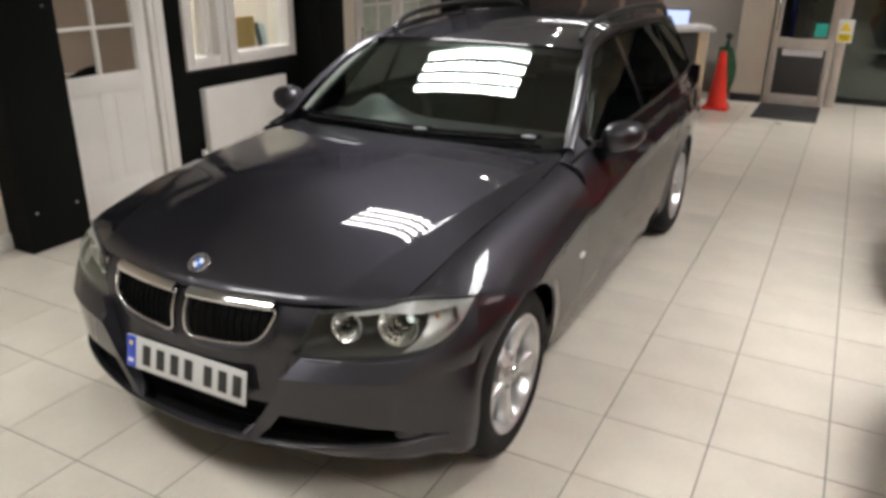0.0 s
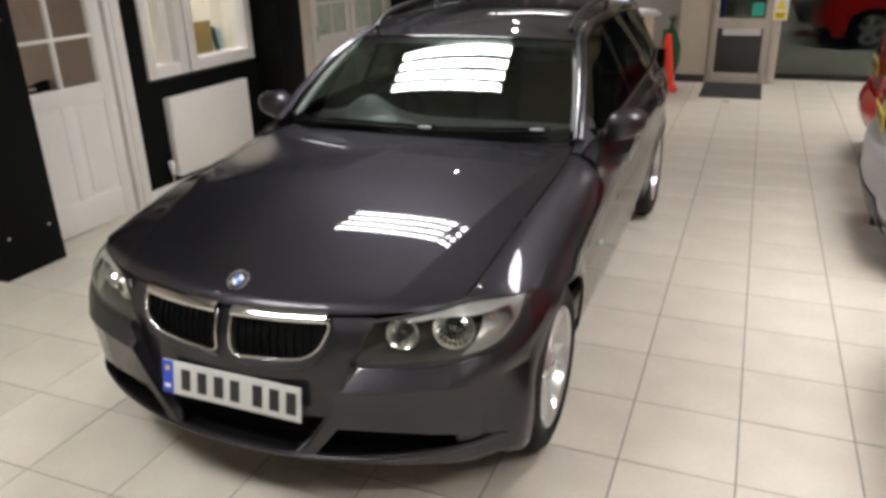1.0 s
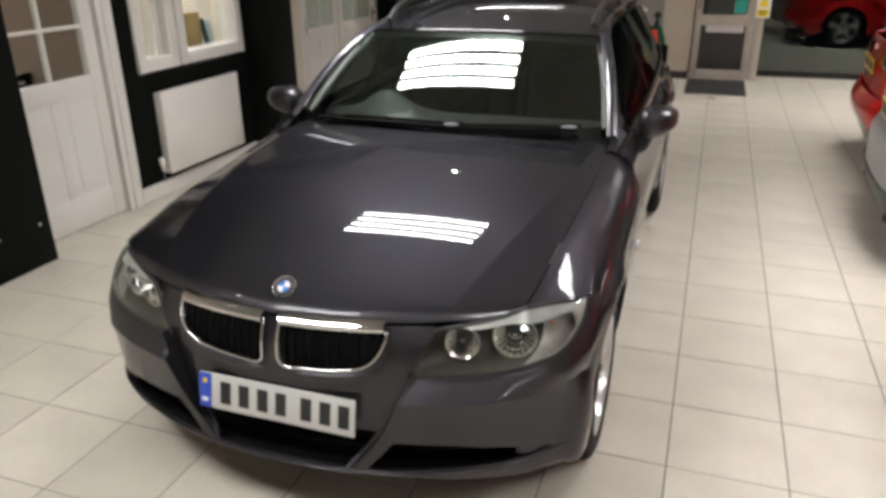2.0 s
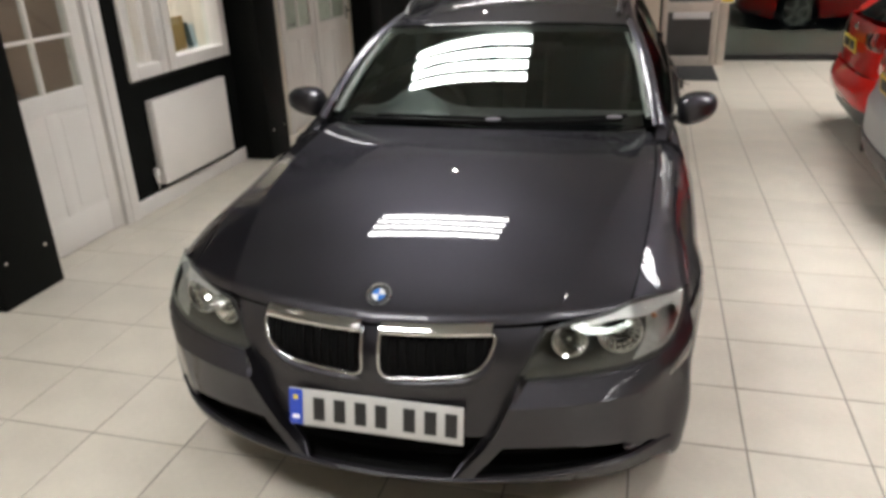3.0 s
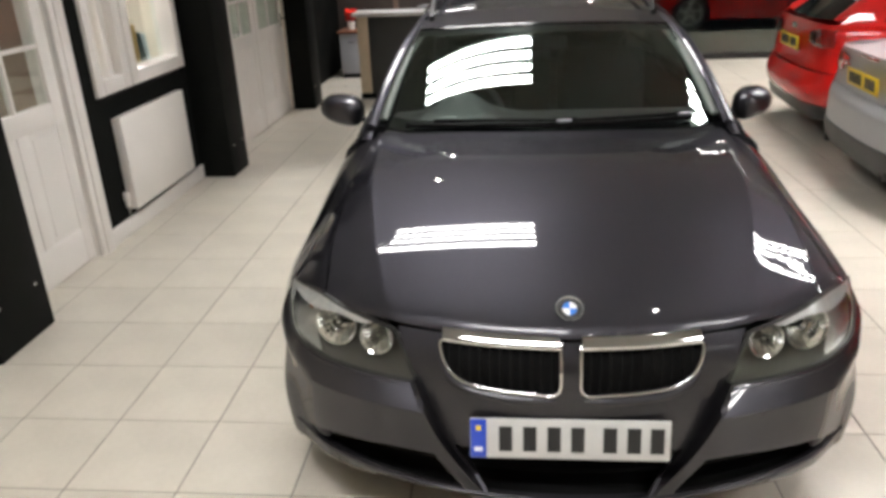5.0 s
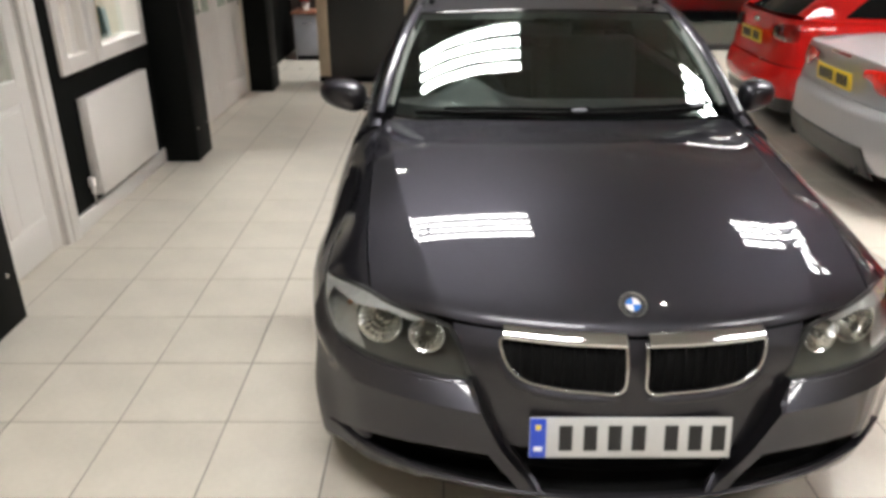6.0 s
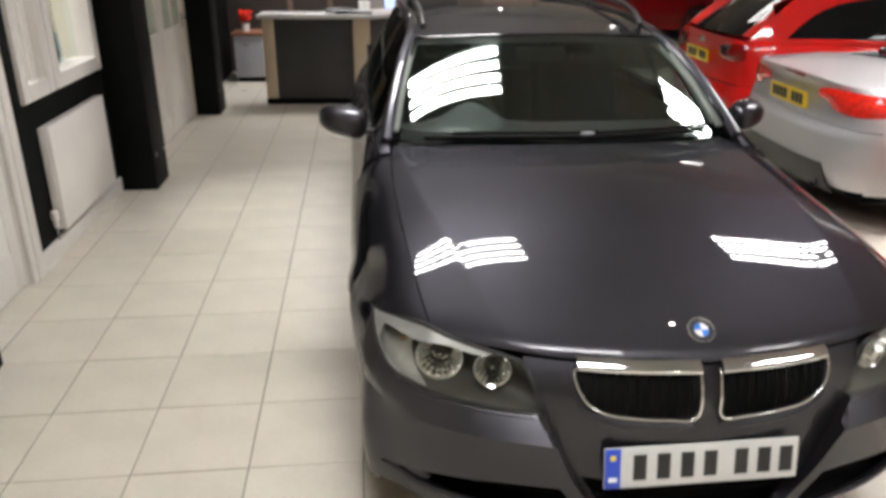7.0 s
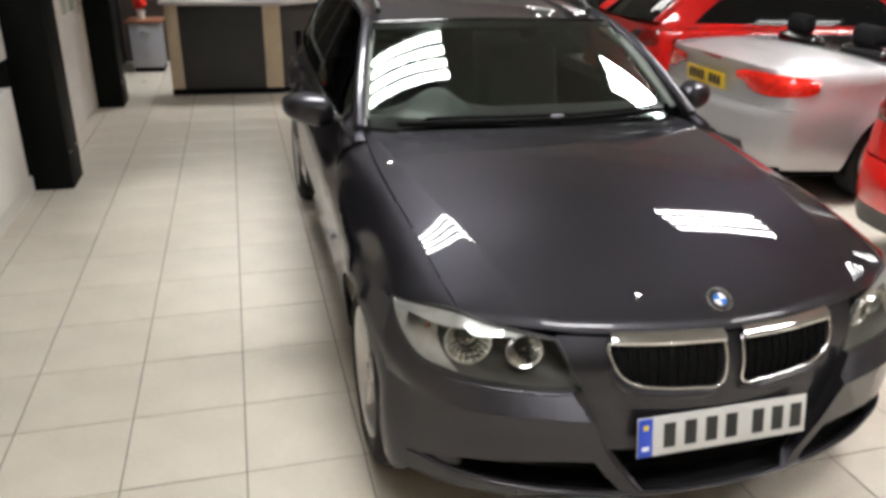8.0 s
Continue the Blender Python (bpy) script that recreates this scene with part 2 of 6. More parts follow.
BLACKCOL = mat("black_column_laminate", (0.004, 0.0045, 0.004), 0.6, spec=0.10, vary=0.2, scale=4, bump=0.03, bump_scale=60)
BOLT = mat("steel_bolt", (0.6, 0.6, 0.6), 0.25, 1.0, vary=0.1, scale=50)
RADWHITE = mat("radiator_enamel", (0.80, 0.76, 0.72), 0.35, vary=0.02, scale=4)
TILE = mat("porcelain_tile", (0.568, 0.524, 0.449), 0.34, vary=0.075, scale=3.2, bump=0.02, bump_scale=40, rough_vary=0.25, per_object=0.025)
GROUT = mat("grout", (0.135, 0.118, 0.10), 0.85, vary=0.25, scale=4)
CEILTILE = mat("ceiling_tile", (0.44, 0.455, 0.43), 0.9, vary=0.04, scale=12, bump=0.3, bump_scale=200)
COUNTERGREY = mat("counter_laminate_grey", (0.035, 0.035, 0.033), 0.5, vary=0.12, scale=5)
MAPLE = mat("maple_veneer", (0.58, 0.47, 0.33), 0.45, vary=0.08, scale=7, bump=0.05)
TOPGREY = mat("counter_top", (0.55, 0.54, 0.54), 0.3, vary=0.05, scale=20)
ALU = mat("door_aluminium", (0.52, 0.48, 0.43), 0.42, 0.5, vary=0.08, scale=8)
MATBLACK = mat("entrance_mat", (0.018, 0.018, 0.018), 0.95, vary=0.4, scale=60, bump=0.8, bump_scale=300)
CONERED = mat("cone_red_plastic", (0.75, 0.03, 0.015), 0.4, vary=0.06, scale=8)
GREEN = mat("green_cloth", (0.007, 0.075, 0.028), 0.8, vary=0.2, scale=14, bump=0.4, bump_scale=90)
ASPHALT = mat("asphalt", (0.02, 0.02, 0.022), 0.85, vary=0.3, scale=6, bump=0.6, bump_scale=150)
SIGNYEL = mat("sign_yellow", (0.85, 0.65, 0.02), 0.4, vary=0.03)
SIGNWHITE = mat("sign_white", (0.78, 0.78, 0.76), 0.45, vary=0.03)
TEAL = mat("sticker_teal", (0.03, 0.4, 0.32), 0.4, vary=0.05)
CARD = mat("brown_card", (0.42, 0.27, 0.1), 0.7, vary=0.1, scale=9)
PAPER = mat("paper", (0.75, 0.74, 0.72), 0.7, vary=0.04, scale=9)
GREYCAB = mat("grey_cabinet", (0.36, 0.37, 0.41), 0.5, vary=0.05, scale=5)
TUBEGLOW = glow("fluorescent_tube", (1.0, 0.985, 0.975), 69.0)
FRESHGLOW = glow("fresh_fluorescent_tube", (1.0, 0.985, 0.975), 86.0)
AGEDGLOW = glow("aged_fluorescent_tube", (1.0, 0.98, 0.95), 42.0)
SPOTGLOW = glow("halogen_lamp", (1.0, 0.95, 0.88), 260.0)
SCREEN = glow("laptop_screen", (0.10, 0.36, 1.0), 0.62)
LOUVRE = mat("dark_louvre", (0.02, 0.02, 0.02), 0.9, 0.0, spec=0.0, vary=0.03)
TRAYWHITE = mat("white_enamel_tray", (0.76, 0.76, 0.75), 0.5, vary=0.02)

# ---- the room ----
CX, CY = -1.716, 1.505      # middle of the grey car's nose on the floor
X0, Y0, T = -3.0, 1.4, 0.4  # a tile corner and the tile pitch
WEST, WEST_B = -4.345, -4.30  # the two planes of the office wall
NORTH, EAST, SOUTH = 11.0, 7.2, -5.0

floor = thing("floor", "glossy beige square porcelain floor tiles with grey joints", "floor", kind="structure")
bm = bmesh.new()
add_box(bm, ((EAST - 7) / 2, (NORTH + SOUTH) / 2, -0.053), (EAST + 7, NORTH - SOUTH, 0.1))
part("screed", bm, GROUT, floor)

wall_south = box("wall_south", (1.0, SOUTH - 0.1, CEIL / 2), (13.0, 0.2, CEIL), CREAM, None, 0)
tagged(wall_south, "cream painted plaster wall of the showroom", "wall", kind="structure")
wall_east = box("wall_east", (EAST + 0.1, 3.0, CEIL / 2), (0.2, 16.0, CEIL), CREAM, None, 0)
tagged(wall_east, "cream painted plaster wall of the showroom", "wall", kind="structure")
bm = bmesh.new()
add_box(bm, (0.2, 3.0, CEIL + 0.06), (14.4, 16.4, 0.1))
for i in range(-6, 16):
    add_box(bm, (1.2 - 6 + 0.6 * i, 3.0, CEIL + 0.003), (0.024, 16.2, 0.012))
for j in range(-9, 18):
    add_box(bm, (1.2, 3.0 + 0.6 * j, CEIL + 0.001), (12.2, 0.024, 0.012))
ceiling = part("ceiling", bm, CEILTILE, None)
tagged(ceiling, "white suspended ceiling of square mineral tiles", "ceiling", kind="structure")


def office_front(name, x, y0, y1, openings, material, label, top=CEIL):
    """A wall of the office front along y, 0.12 thick, with openings (y0, y1, z0, z1) through it."""
    bm = bmesh.new()
    ys = sorted({y0, y1, *[o[0] for o in openings], *[o[1] for o in openings]})
    for a, b in zip(ys, ys[1:]):
        here = [o for o in openings if o[0] <= a + 1e-6 and o[1] >= b - 1e-6]
        z = 0.0
        for o in sorted(here, key=lambda o: o[2]):
            if o[2] > z:
                add_box(bm, (x - 0.06, (a + b) / 2, (z + o[2]) / 2), (0.12, b - a, o[2] - z))
            z = o[3]
        if z < top:
            add_box(bm, (x - 0.06, (a + b) / 2, (z + top) / 2), (0.12, b - a, top - z))
    ob = part(name, bm, material, None)
    return tagged(ob, label, "wall", kind="structure")


DOOR1 = (3.025, 3.838)
WIN1, WIN2 = (4.147, 4.575), (4.603, 5.415)
office_front("wall_west", WEST, -5.0, 2.75, [], CREAM, "cream painted office wall with white skirting")
office_front("wall_west_office", WEST, 2.75, 5.62, [(*DOOR1, 0, 2.04), (WIN1[0], WIN2[1], 0.87, 2.05)], BLACKWALL, "black painted office wall with white framed windows")
office_front("wall_west_doors", WEST_B, 5.62, 8.12, [(6.40, 8.07, 0, 2.17)], CREAM, "cream wall with white panelled doors", 2.17)
office_front("wall_west_lintel", WEST_B, 5.62, 8.12, [(5.62, 8.12, 0, 2.17)], BLACKWALL, "black painted wall over the white doors")
office_front("wall_west_end", -4.36, 8.12, 11.0, [], BLACKWALL, "black painted wall beside the reception")

# back of the offices, so that the glazing looks into rooms
office = thing("office_rooms", "cream painted office rooms behind the glazed wall", "wall", kind="structure")
box("back_wall", (-6.9, 7.46, CEIL / 2), (0.1, 7.0, CEIL), CREAM, office, 0)
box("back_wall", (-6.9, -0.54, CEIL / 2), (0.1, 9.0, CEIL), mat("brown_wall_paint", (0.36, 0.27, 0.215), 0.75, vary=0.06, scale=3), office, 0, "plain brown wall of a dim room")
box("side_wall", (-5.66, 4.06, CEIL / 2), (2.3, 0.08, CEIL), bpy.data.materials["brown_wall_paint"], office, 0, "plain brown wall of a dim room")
box("side_wall", (-5.7, 5.75, CEIL / 2), (2.3, 0.08, CEIL), CREAM, office, 0)


def panel_door(name, x, y0, y1, glazed, label, handle_far=True, trims=(True, True), glass=None):
    """A white six-panel door in a wall along y: frame boards, raised panels, a glazed top of small panes, a lever handle."""
    d = thing(name, label, "door", kind="structure")
    w = y1 - y0
    t = 0.044
    xc = x - 0.045
    st = 0.095
    bot = 0.22
    mid = (0.84, 0.955)
    topz = 1.98
    for y in (y0 + st / 2, y1 - st / 2):
        box("stile", (xc, y, topz / 2 + 0.003), (t, st, topz - 0.006), WHITEPAINT, d, 0.003)
    box("rail", (xc, (y0 + y1) / 2, bot / 2 + 0.004), (t, w - 2 * st, bot - 0.008), WHITEPAINT, d, 0.003)
    box("rail", (xc, (y0 + y1) / 2, (mid[0] + mid[1]) / 2), (t, w - 2 * st, mid[1] - mid[0]), WHITEPAINT, d, 0.003)
    box("rail", (xc, (y0 + y1) / 2, topz - 0.06), (t, w - 2 * st, 0.12), WHITEPAINT, d, 0.003)
    box("muntin", (xc, (y0 + y1) / 2, (bot + mid[0]) / 2), (t, 0.09, mid[0] - bot), WHITEPAINT, d, 0.003)
    for k in (0, 1):
        a = y0 + st if k == 0 else (y0 + y1) / 2 + 0.045
        b = (y0 + y1) / 2 - 0.045 if k == 0 else y1 - st
        box("panel", (xc, (a + b) / 2, (bot + mid[0]) / 2), (0.030, b - a, mid[0] - bot), WHITEPAINT, d, 0)
        bm = bmesh.new()
        vs = add_box(bm, (xc + 0.014, (a + b) / 2, (bot + mid[0]) / 2), (0.010, b - a - 0.07, mid[0] - bot - 0.07), None, 0.004, 2)
        part("raised_field", bm, WHITEPAINT, d)
    if glazed:
        a, b = y0 + st, y1 - st
        for k in range(1, 3):
            z = mid[1] + (topz - 0.12 - mid[1]) * k / 3
            box("glazing_bar", (xc, (a + b) / 2, z), (0.03, b - a, 0.022), WHITEPAINT, d, 0.003)
        for k in (1,):
            box("glazing_bar", (xc, a + (b - a) * k / 2, (mid[1] + topz - 0.12) / 2), (0.032, 0.022, topz - 0.12 - mid[1]), WHITEPAINT, d, 0.003)
        g = box("pane", (xc, (a + b) / 2, (mid[1] + topz - 0.12) / 2), (0.006, b - a, topz - 0.12 - mid[1]), glass or CLEAR, d, 0)
        g.visible_shadow = glass is not None
    else:
        for k in (0, 1):
            a = y0 + st if k == 0 else (y0 + y1) / 2 + 0.045
            b = (y0 + y1) / 2 - 0.045 if k == 0 else y1 - st
            box("panel", (xc, (a + b) / 2, (mid[1] + topz - 0.12) / 2), (0.016, b - a, topz - 0.12 - mid[1]), WHITEPAINT, d, 0)
            bm = bmesh.new()
            add_box(bm, (xc + 0.013, (a + b) / 2, (mid[1] + topz - 0.12) / 2), (0.014, b - a - 0.07, topz - 0.12 - mid[1] - 0.07), None, 0.011, 2)
            part("raised_field", bm, WHITEPAINT, d)
        box("muntin", (xc, (y0 + y1) / 2, (mid[1] + topz - 0.12) / 2), (t, 0.09, topz - 0.12 - mid[1]), WHITEPAINT, d, 0.003)
    yh = y1 - 0.06 if handle_far else y0 + 0.06
    s = -1 if handle_far else 1
    h = tube("lever_handle", [(xc + 0.02, yh, 1.0), (xc + 0.06, yh, 1.0), (xc + 0.066, yh + s * 0.02, 1.0), (xc + 0.066, yh + s * 0.11, 1.0)], 0.009, CHROME, d)
    box("rose", (xc + 0.024, yh, 0.98), (0.006, 0.035, 0.14), CHROME, h, 0.002)
    # the lining and architrave round it
    f = thing(name + "_frame", "white gloss painted timber door frame", "door frame", kind="structure")
    for (y, k), wanted in zip(((y0, -1), (y1, 1)), trims):
        if not wanted:
            continue
        box("architrave", (x + 0.010, y + k * 0.045, 1.04), (0.022, 0.085, 2.08), WHITEPAINT, f, 0.005)
        box("lining", (x - 0.085, y + k * 0.006, 1.02), (0.17, 0.014, 2.04), WHITEPAINT, f, 0.002)
    box("head", (x + 0.010, (y0 + y1) / 2, 2.085), (0.022, y1 - y0, 0.085), WHITEPAINT, f, 0.005)
    return d


panel_door("door_1", WEST, *DOOR1, True, "white panelled door with a glazed top half, closed", False)
# the double door's panes carry the lit office as a pale opaque colour
panel_door("door_2", WEST_B, 6.40, 7.14, True, "white panelled double door leaf with a glazed top", False, (True, False), LITPANE)
panel_door("door_3", WEST_B, 7.165, 8.06, True, "white panelled double door leaf with a lever handle", True, (False, False), LITPANE)
# added black strip: the unlit gap between the leaves, put in as colour
box("gap_shade", (WEST_B - 0.055, 7.1525, 1.0), (0.012, 0.030, 1.96), DEEP, bpy.data.objects["door_3"], 0, "black strip standing in for the shade between the two leaves")
# wider timber pilaster on the far side of the first door
box("trim", (WEST + 0.016, 3.925, 1.04), (0.034, 0.082, 2.08), WHITEPAINT, None, 0.006)
tagged(bpy.data.objects["trim"], "cream painted timber door jamb", "trim", kind="structure")

# white window frames of the office
for name, (a, b), lab in (("window_1", WIN1, "white framed interior office window with a narrow pane"), ("window_2", WIN2, "white framed interior office window with a deep sill")):
    w = thing(name, lab, "window", kind="structure")
    fw = 0.085
    for y in (a + fw / 2, b - fw / 2):
        box("window_frame", (WEST - 0.05, y, 1.4725), (0.15, fw, 1.155), WHITEPAINT, w, 0.006)
    for z in (0.940, 2.005):
        box("window_frame", (WEST - 0.05, (a + b) / 2, z), (0.15, b - a - 2 * fw, 0.09), WHITEPAINT, w, 0.006)
    if name == "window_1":
        box("mullion", (WEST - 0.06, a + 0.27, 1.46), (0.09, 0.06, 1.0), WHITEPAINT, w, 0.005)
    box("window_sill", (WEST - 0.17, (a + b) / 2, 0.945), (0.22, b - a - 2 * fw - 0.004, 0.03), WHITEPAINT, w, 0.004)
    g = box("pane", (WEST - 0.09, (a + b) / 2, 1.46), (0.006, b - a - 2 * fw, 1.0), CLEAR, w, 0)
    g.visible_shadow = False

# skirting boards
for y0, y1, x in ((-5.0, 2.585, WEST), (3.968, 5.47, WEST)):
    s = box("baseboard", (x + 0.010, (y0 + y1) / 2, 0.055), (0.020, y1 - y0, 0.11), WHITEPAINT, None, 0.006)
    tagged(s, "white gloss painted skirting board", "baseboard", kind="structure")


def column(x0, x1, y0, y1):
    """A boxed steel stanchion in black boards held by bolts."""
    c = thing("column", "square black boxed column with steel bolt heads", "column", group="columns along the office wall", kind="structure")
    box("casing", ((x0 + x1) / 2, (y0 + y1) / 2, CEIL / 2), (x1 - x0, y1 - y0, CEIL), BLACKCOL, c, 0.006)
    for z in (0.245, 1.425, 2.5):
        for y in (y0 + 0.07, y1 - 0.075):
            bm = bmesh.new()
            add_lathe(bm, [(0, 0.006), (0.009, 0.006), (0.0115, 0.003), (0.0115, 0)], 16, pose(x1, y, z, 0, 90, 0))
            smooth(part("bolt", bm, BOLT, c), 40)
    return c


column(-4.44, -4.145, 2.585, 3.005)
column(-4.44, -4.08, 5.47, 5.82)
column(-4.44, -4.055, 8.08, 8.43)


def radiator(x, y0, y1, z0, z1):
    r = thing("radiator", "white enamelled steel panel radiator with a side valve", "radiator")
    box("front_panel", (x, (y0 + y1) / 2, (z0 + z1) / 2), (0.014, y1 - y0, z1 - z0), RADWHITE, r, 0.006)
    box("back_panel", (x - 0.05, (y0 + y1) / 2, (z0 + z1) / 2), (0.014, y1 - y0 - 0.02, z1 - z0 - 0.02), RADWHITE, r, 0.005)
    for y in (y0 + 0.003, y1 - 0.003):
        box("end_cap", (x - 0.030, y, (z0 + z1) / 2), (0.046, 0.006, z1 - z0 - 0.012), RADWHITE, r, 0.002)
    bm = bmesh.new()
    n = 34
    for k in range(n):
        y = y0 + 0.02 + (y1 - y0 - 0.04) * k / (n - 1)
        add_box(bm, (x - 0.025, y, z1 - 0.004), (0.034, 0.010, 0.004))
    part("top_grille", bm, RADWHITE, r)
    v = lathe("valve", [(0, 0.07), (0.018, 0.068), (0.021, 0.06), (0.021, 0.015), (0.013, 0.01), (0.013, -0.03), (0, -0.03)], WHITEPAINT, r, 20, pose(x - 0.035, y0 - 0.035, z0 + 0.06))
    tube("pipe", [(x - 0.035, y0 - 0.035, z0 + 0.05), (x - 0.035, y0 - 0.035, 0.11)], 0.0075, CHROME, r)
    for y in (y0 + 0.2, y1 - 0.2):
        box("bracket", (x - 0.085, y, (z0 + z1) / 2), (0.07, 0.04, 0.4), RADWHITE, r, 0.002)
    return r


radiator(-4.283, 4.25, 5.205, 0.155, 0.755)


def troffer(x, y, tubes=None, w=1.2, d=0.6):
    """A recessed fluorescent fitting: steel tray, four tubes and a bright louvre."""
    t = thing("ceiling_light", "recessed fluorescent ceiling light with four tubes and louvres", "ceiling light", pose(x, y, CEIL), group="recessed ceiling lights")
    bm = bmesh.new()
    add_box(bm, (0, 0, 0.004 - 0.011), (w, d, 0.006))
    for s in (-1, 1):
        add_box(bm, (s * (w / 2 - 0.008), 0, -0.04), (0.016, d, 0.07))
        add_box(bm, (0, s * (d / 2 - 0.008), -0.04), (w, 0.016, 0.07))
    part("tray", bm, TRAYWHITE, t)
    for k in range(4):
        yy = (k - 1.5) * d / 4
        bm = bmesh.new()
        add_tube(bm, [(-w / 2 + 0.02, yy, -0.046), (w / 2 - 0.02, yy, -0.046)], 0.046, 14, False, True, (1, 0.35))
        smooth(part("tube", bm, tubes or TUBEGLOW, t, "lit fluorescent lamp with its reflector"))
    bm = bmesh.new()
    for k in range(1, 4):
        add_box(bm, (0, (k - 2) * d / 4, -0.060), (w - 0.034, 0.004, 0.076))
    for k in range(1, 20):
        add_box(bm, (-w / 2 + w * k / 20, 0, -0.078), (0.003, d - 0.034, 0.020))
    part("louvre", bm, LOUVRE, t)
    return t


def downlight(x, y):
    d = thing("downlight", "small round recessed halogen downlight, lit", "downlight", pose(x, y, CEIL), group="halogen downlights")
    lathe("bezel", [(0.055, -0.004), (0.055, -0.012), (0.04, -0.014), (0.022, -0.005)], CHROME, d, 24)
    lathe("bulb", [(0, -0.010), (0.014, -0.009), (0.022, -0.006)], SPOTGLOW, d, 20)
    return d


LIGHTS = [(1.1, 8.3), (-2.33, 3.90), (0.64, 3.95), (3.95, 3.95), (3.95, 7.6), (-3.0, 9.6), (2.2, 9.7), (4.4, 6.3), (-5.5, 4.85), (-6.5, 2.2), (-2.35, 0.3), (0.8, 0.3), (3.6, -2.7), (5.3, -2.8)]
for x, y in LIGHTS:
    troffer(x, y, FRESHGLOW if (x, y) in ((0.64, 3.95), (3.95, 7.6)) else AGEDGLOW if (x, y) == (1.1, 8.3) else None)
for x, y in ((-0.80, 2.92), (-2.75, 6.35), (-2.9, 8.4), (-2.68, 7.7), (-0.78, 9.6), (2.4, 9.6), (-0.78, -1.5), (2.4, 3.0), (-3.6, 1.5)):
    downlight(x, y)

# ---- the grey estate car (built about its nose: x across, y to the rear, z up) ----
estate = thing("estate_car", "dark graphite grey metallic estate car with roof rails", "car", pose(CX, CY, 0))
HUB, HUB_R, HUB_Z, ARCH = 0.73, 3.46, 0.315, 0.341
SEAM_XY = [(0.270, 0.688), (0.40, 0.706), (0.55, 0.720), (0.90, 0.738), (1.25, 0.745), (1.42, 0.738), (1.56, 0.722)]
CROWN = [(0.04, 0.754), (0.14, 0.785), (0.3, 0.825), (0.5, 0.873), (0.7, 0.908), (1.0, 0.937), (1.25, 0.951), (1.5, 0.961)]


def crease_x(y):
    return spline([(0.05, 0.43), (0.14, 0.467), (0.5, 0.570), (0.8, 0.627), (1.25, 0.682), (1.5, 0.705)], y)


def bonnet_z(x, y):
    """The bonnet's height: a crowned middle that falls away outside two creases."""
    x = abs(x)
    xc = crease_x(y)
    z = spline(CROWN, y) - 0.030 * min(x / xc, 1.0) ** 2
    d = x - xc
    z += 0.003 * math.exp(-abs(d) / 0.045) * min(max((y - 0.1) / 0.2, 0), 1)
    if d > 0:
        fall = spline([(0.1, 0.28), (0.2, 0.24), (0.28, 0.17), (0.4, 0.175), (0.55, 0.19), (0.9, 0.32), (1.25, 0.31), (1.5, 0.27)], y)
        bend = 0.008
        z -= fall * (d - bend * (1 - math.exp(-d / bend))) + 0.08 * d * d
    return z


SEAM = [(y, x, bonnet_z(x, y)) for y, x in SEAM_XY]
BELT = [(1.42, 0.791, 0.916), (1.55, 0.802, 0.936), (1.9, 0.815, 0.952), (2.8, 0.815, 0.975), (3.6, 0.79, 0.995), (4.25, 0.73, 1.01)]
LAMP_TOP = [(0.270, 0.688, 0.760), (0.33, 0.738, 0.753), (0.41, 0.804, 0.741), (0.452, 0.829, 0.734)]


def half_width(y):
    w = 0.905
    if y < 1.25:
        w -= 0.021 * ((1.25 - y) / 0.8) ** 2.0
    if y > 3.2:
        w -= 0.11 * ((y - 3.2) / 1.2) ** 2
    return w


def flare(y, z):
    out = 0.0
    for h in (HUB, HUB_R):
        r = math.hypot(y - h, z - HUB_Z)
        out += 0.016 * math.exp(-(((r - ARCH) / 0.05) ** 2))
    return out


def side_section(y):
    """Half of the body's cross-section at y, from the sill up to the bonnet's seam or the window line."""
    w = half_width(y)
    k = min(max((y - 0.9) / 0.5, 0), 1)
    zc = min(max(0.665 + 0.055 * (y - 0.9), 0.64) + 0.030 * k * k * (3 - 2 * k), 0.80)      # the crease along the flanks
    low = [(w - 0.095, 0.170), (w - 0.072, 0.205), (w - 0.048, 0.29), (w - 0.030, 0.42), (w - 0.014, 0.55), (w - 0.003, zc - 0.016), (w, zc)]
    if y < 1.42:
        sx, sz = spline(SEAM, y)
        k = min(max((y - 0.9) / 0.52, 0), 1)
        k = k * k * (3 - 2 * k)
        p0, p3 = Vector((w, zc)), Vector((sx, sz))
        p1 = Vector((w - 0.002 - 0.010 * k, zc + 0.46 * (sz - zc)))
        p2 = Vector((sx + (0.37 + 0.20 * k) * (w - sx), sz - 0.018 + 0.006 * k))
        up = []
        for i in range(1, 9):
            t = i / 8
            up.append(tuple(p0 * (1 - t) ** 3 + p1 * 3 * t * (1 - t) ** 2 + p2 * 3 * t * t * (1 - t) + p3 * t**3))
    else:
        bx, bz = spline(BELT, y)
        up = [(w - 0.011, zc + 0.022), (w - 0.036, zc + 0.09), (w - 0.066, 0.895), (bx, bz)]
    return [Vector((x, y, z)) for x, z in low + up]


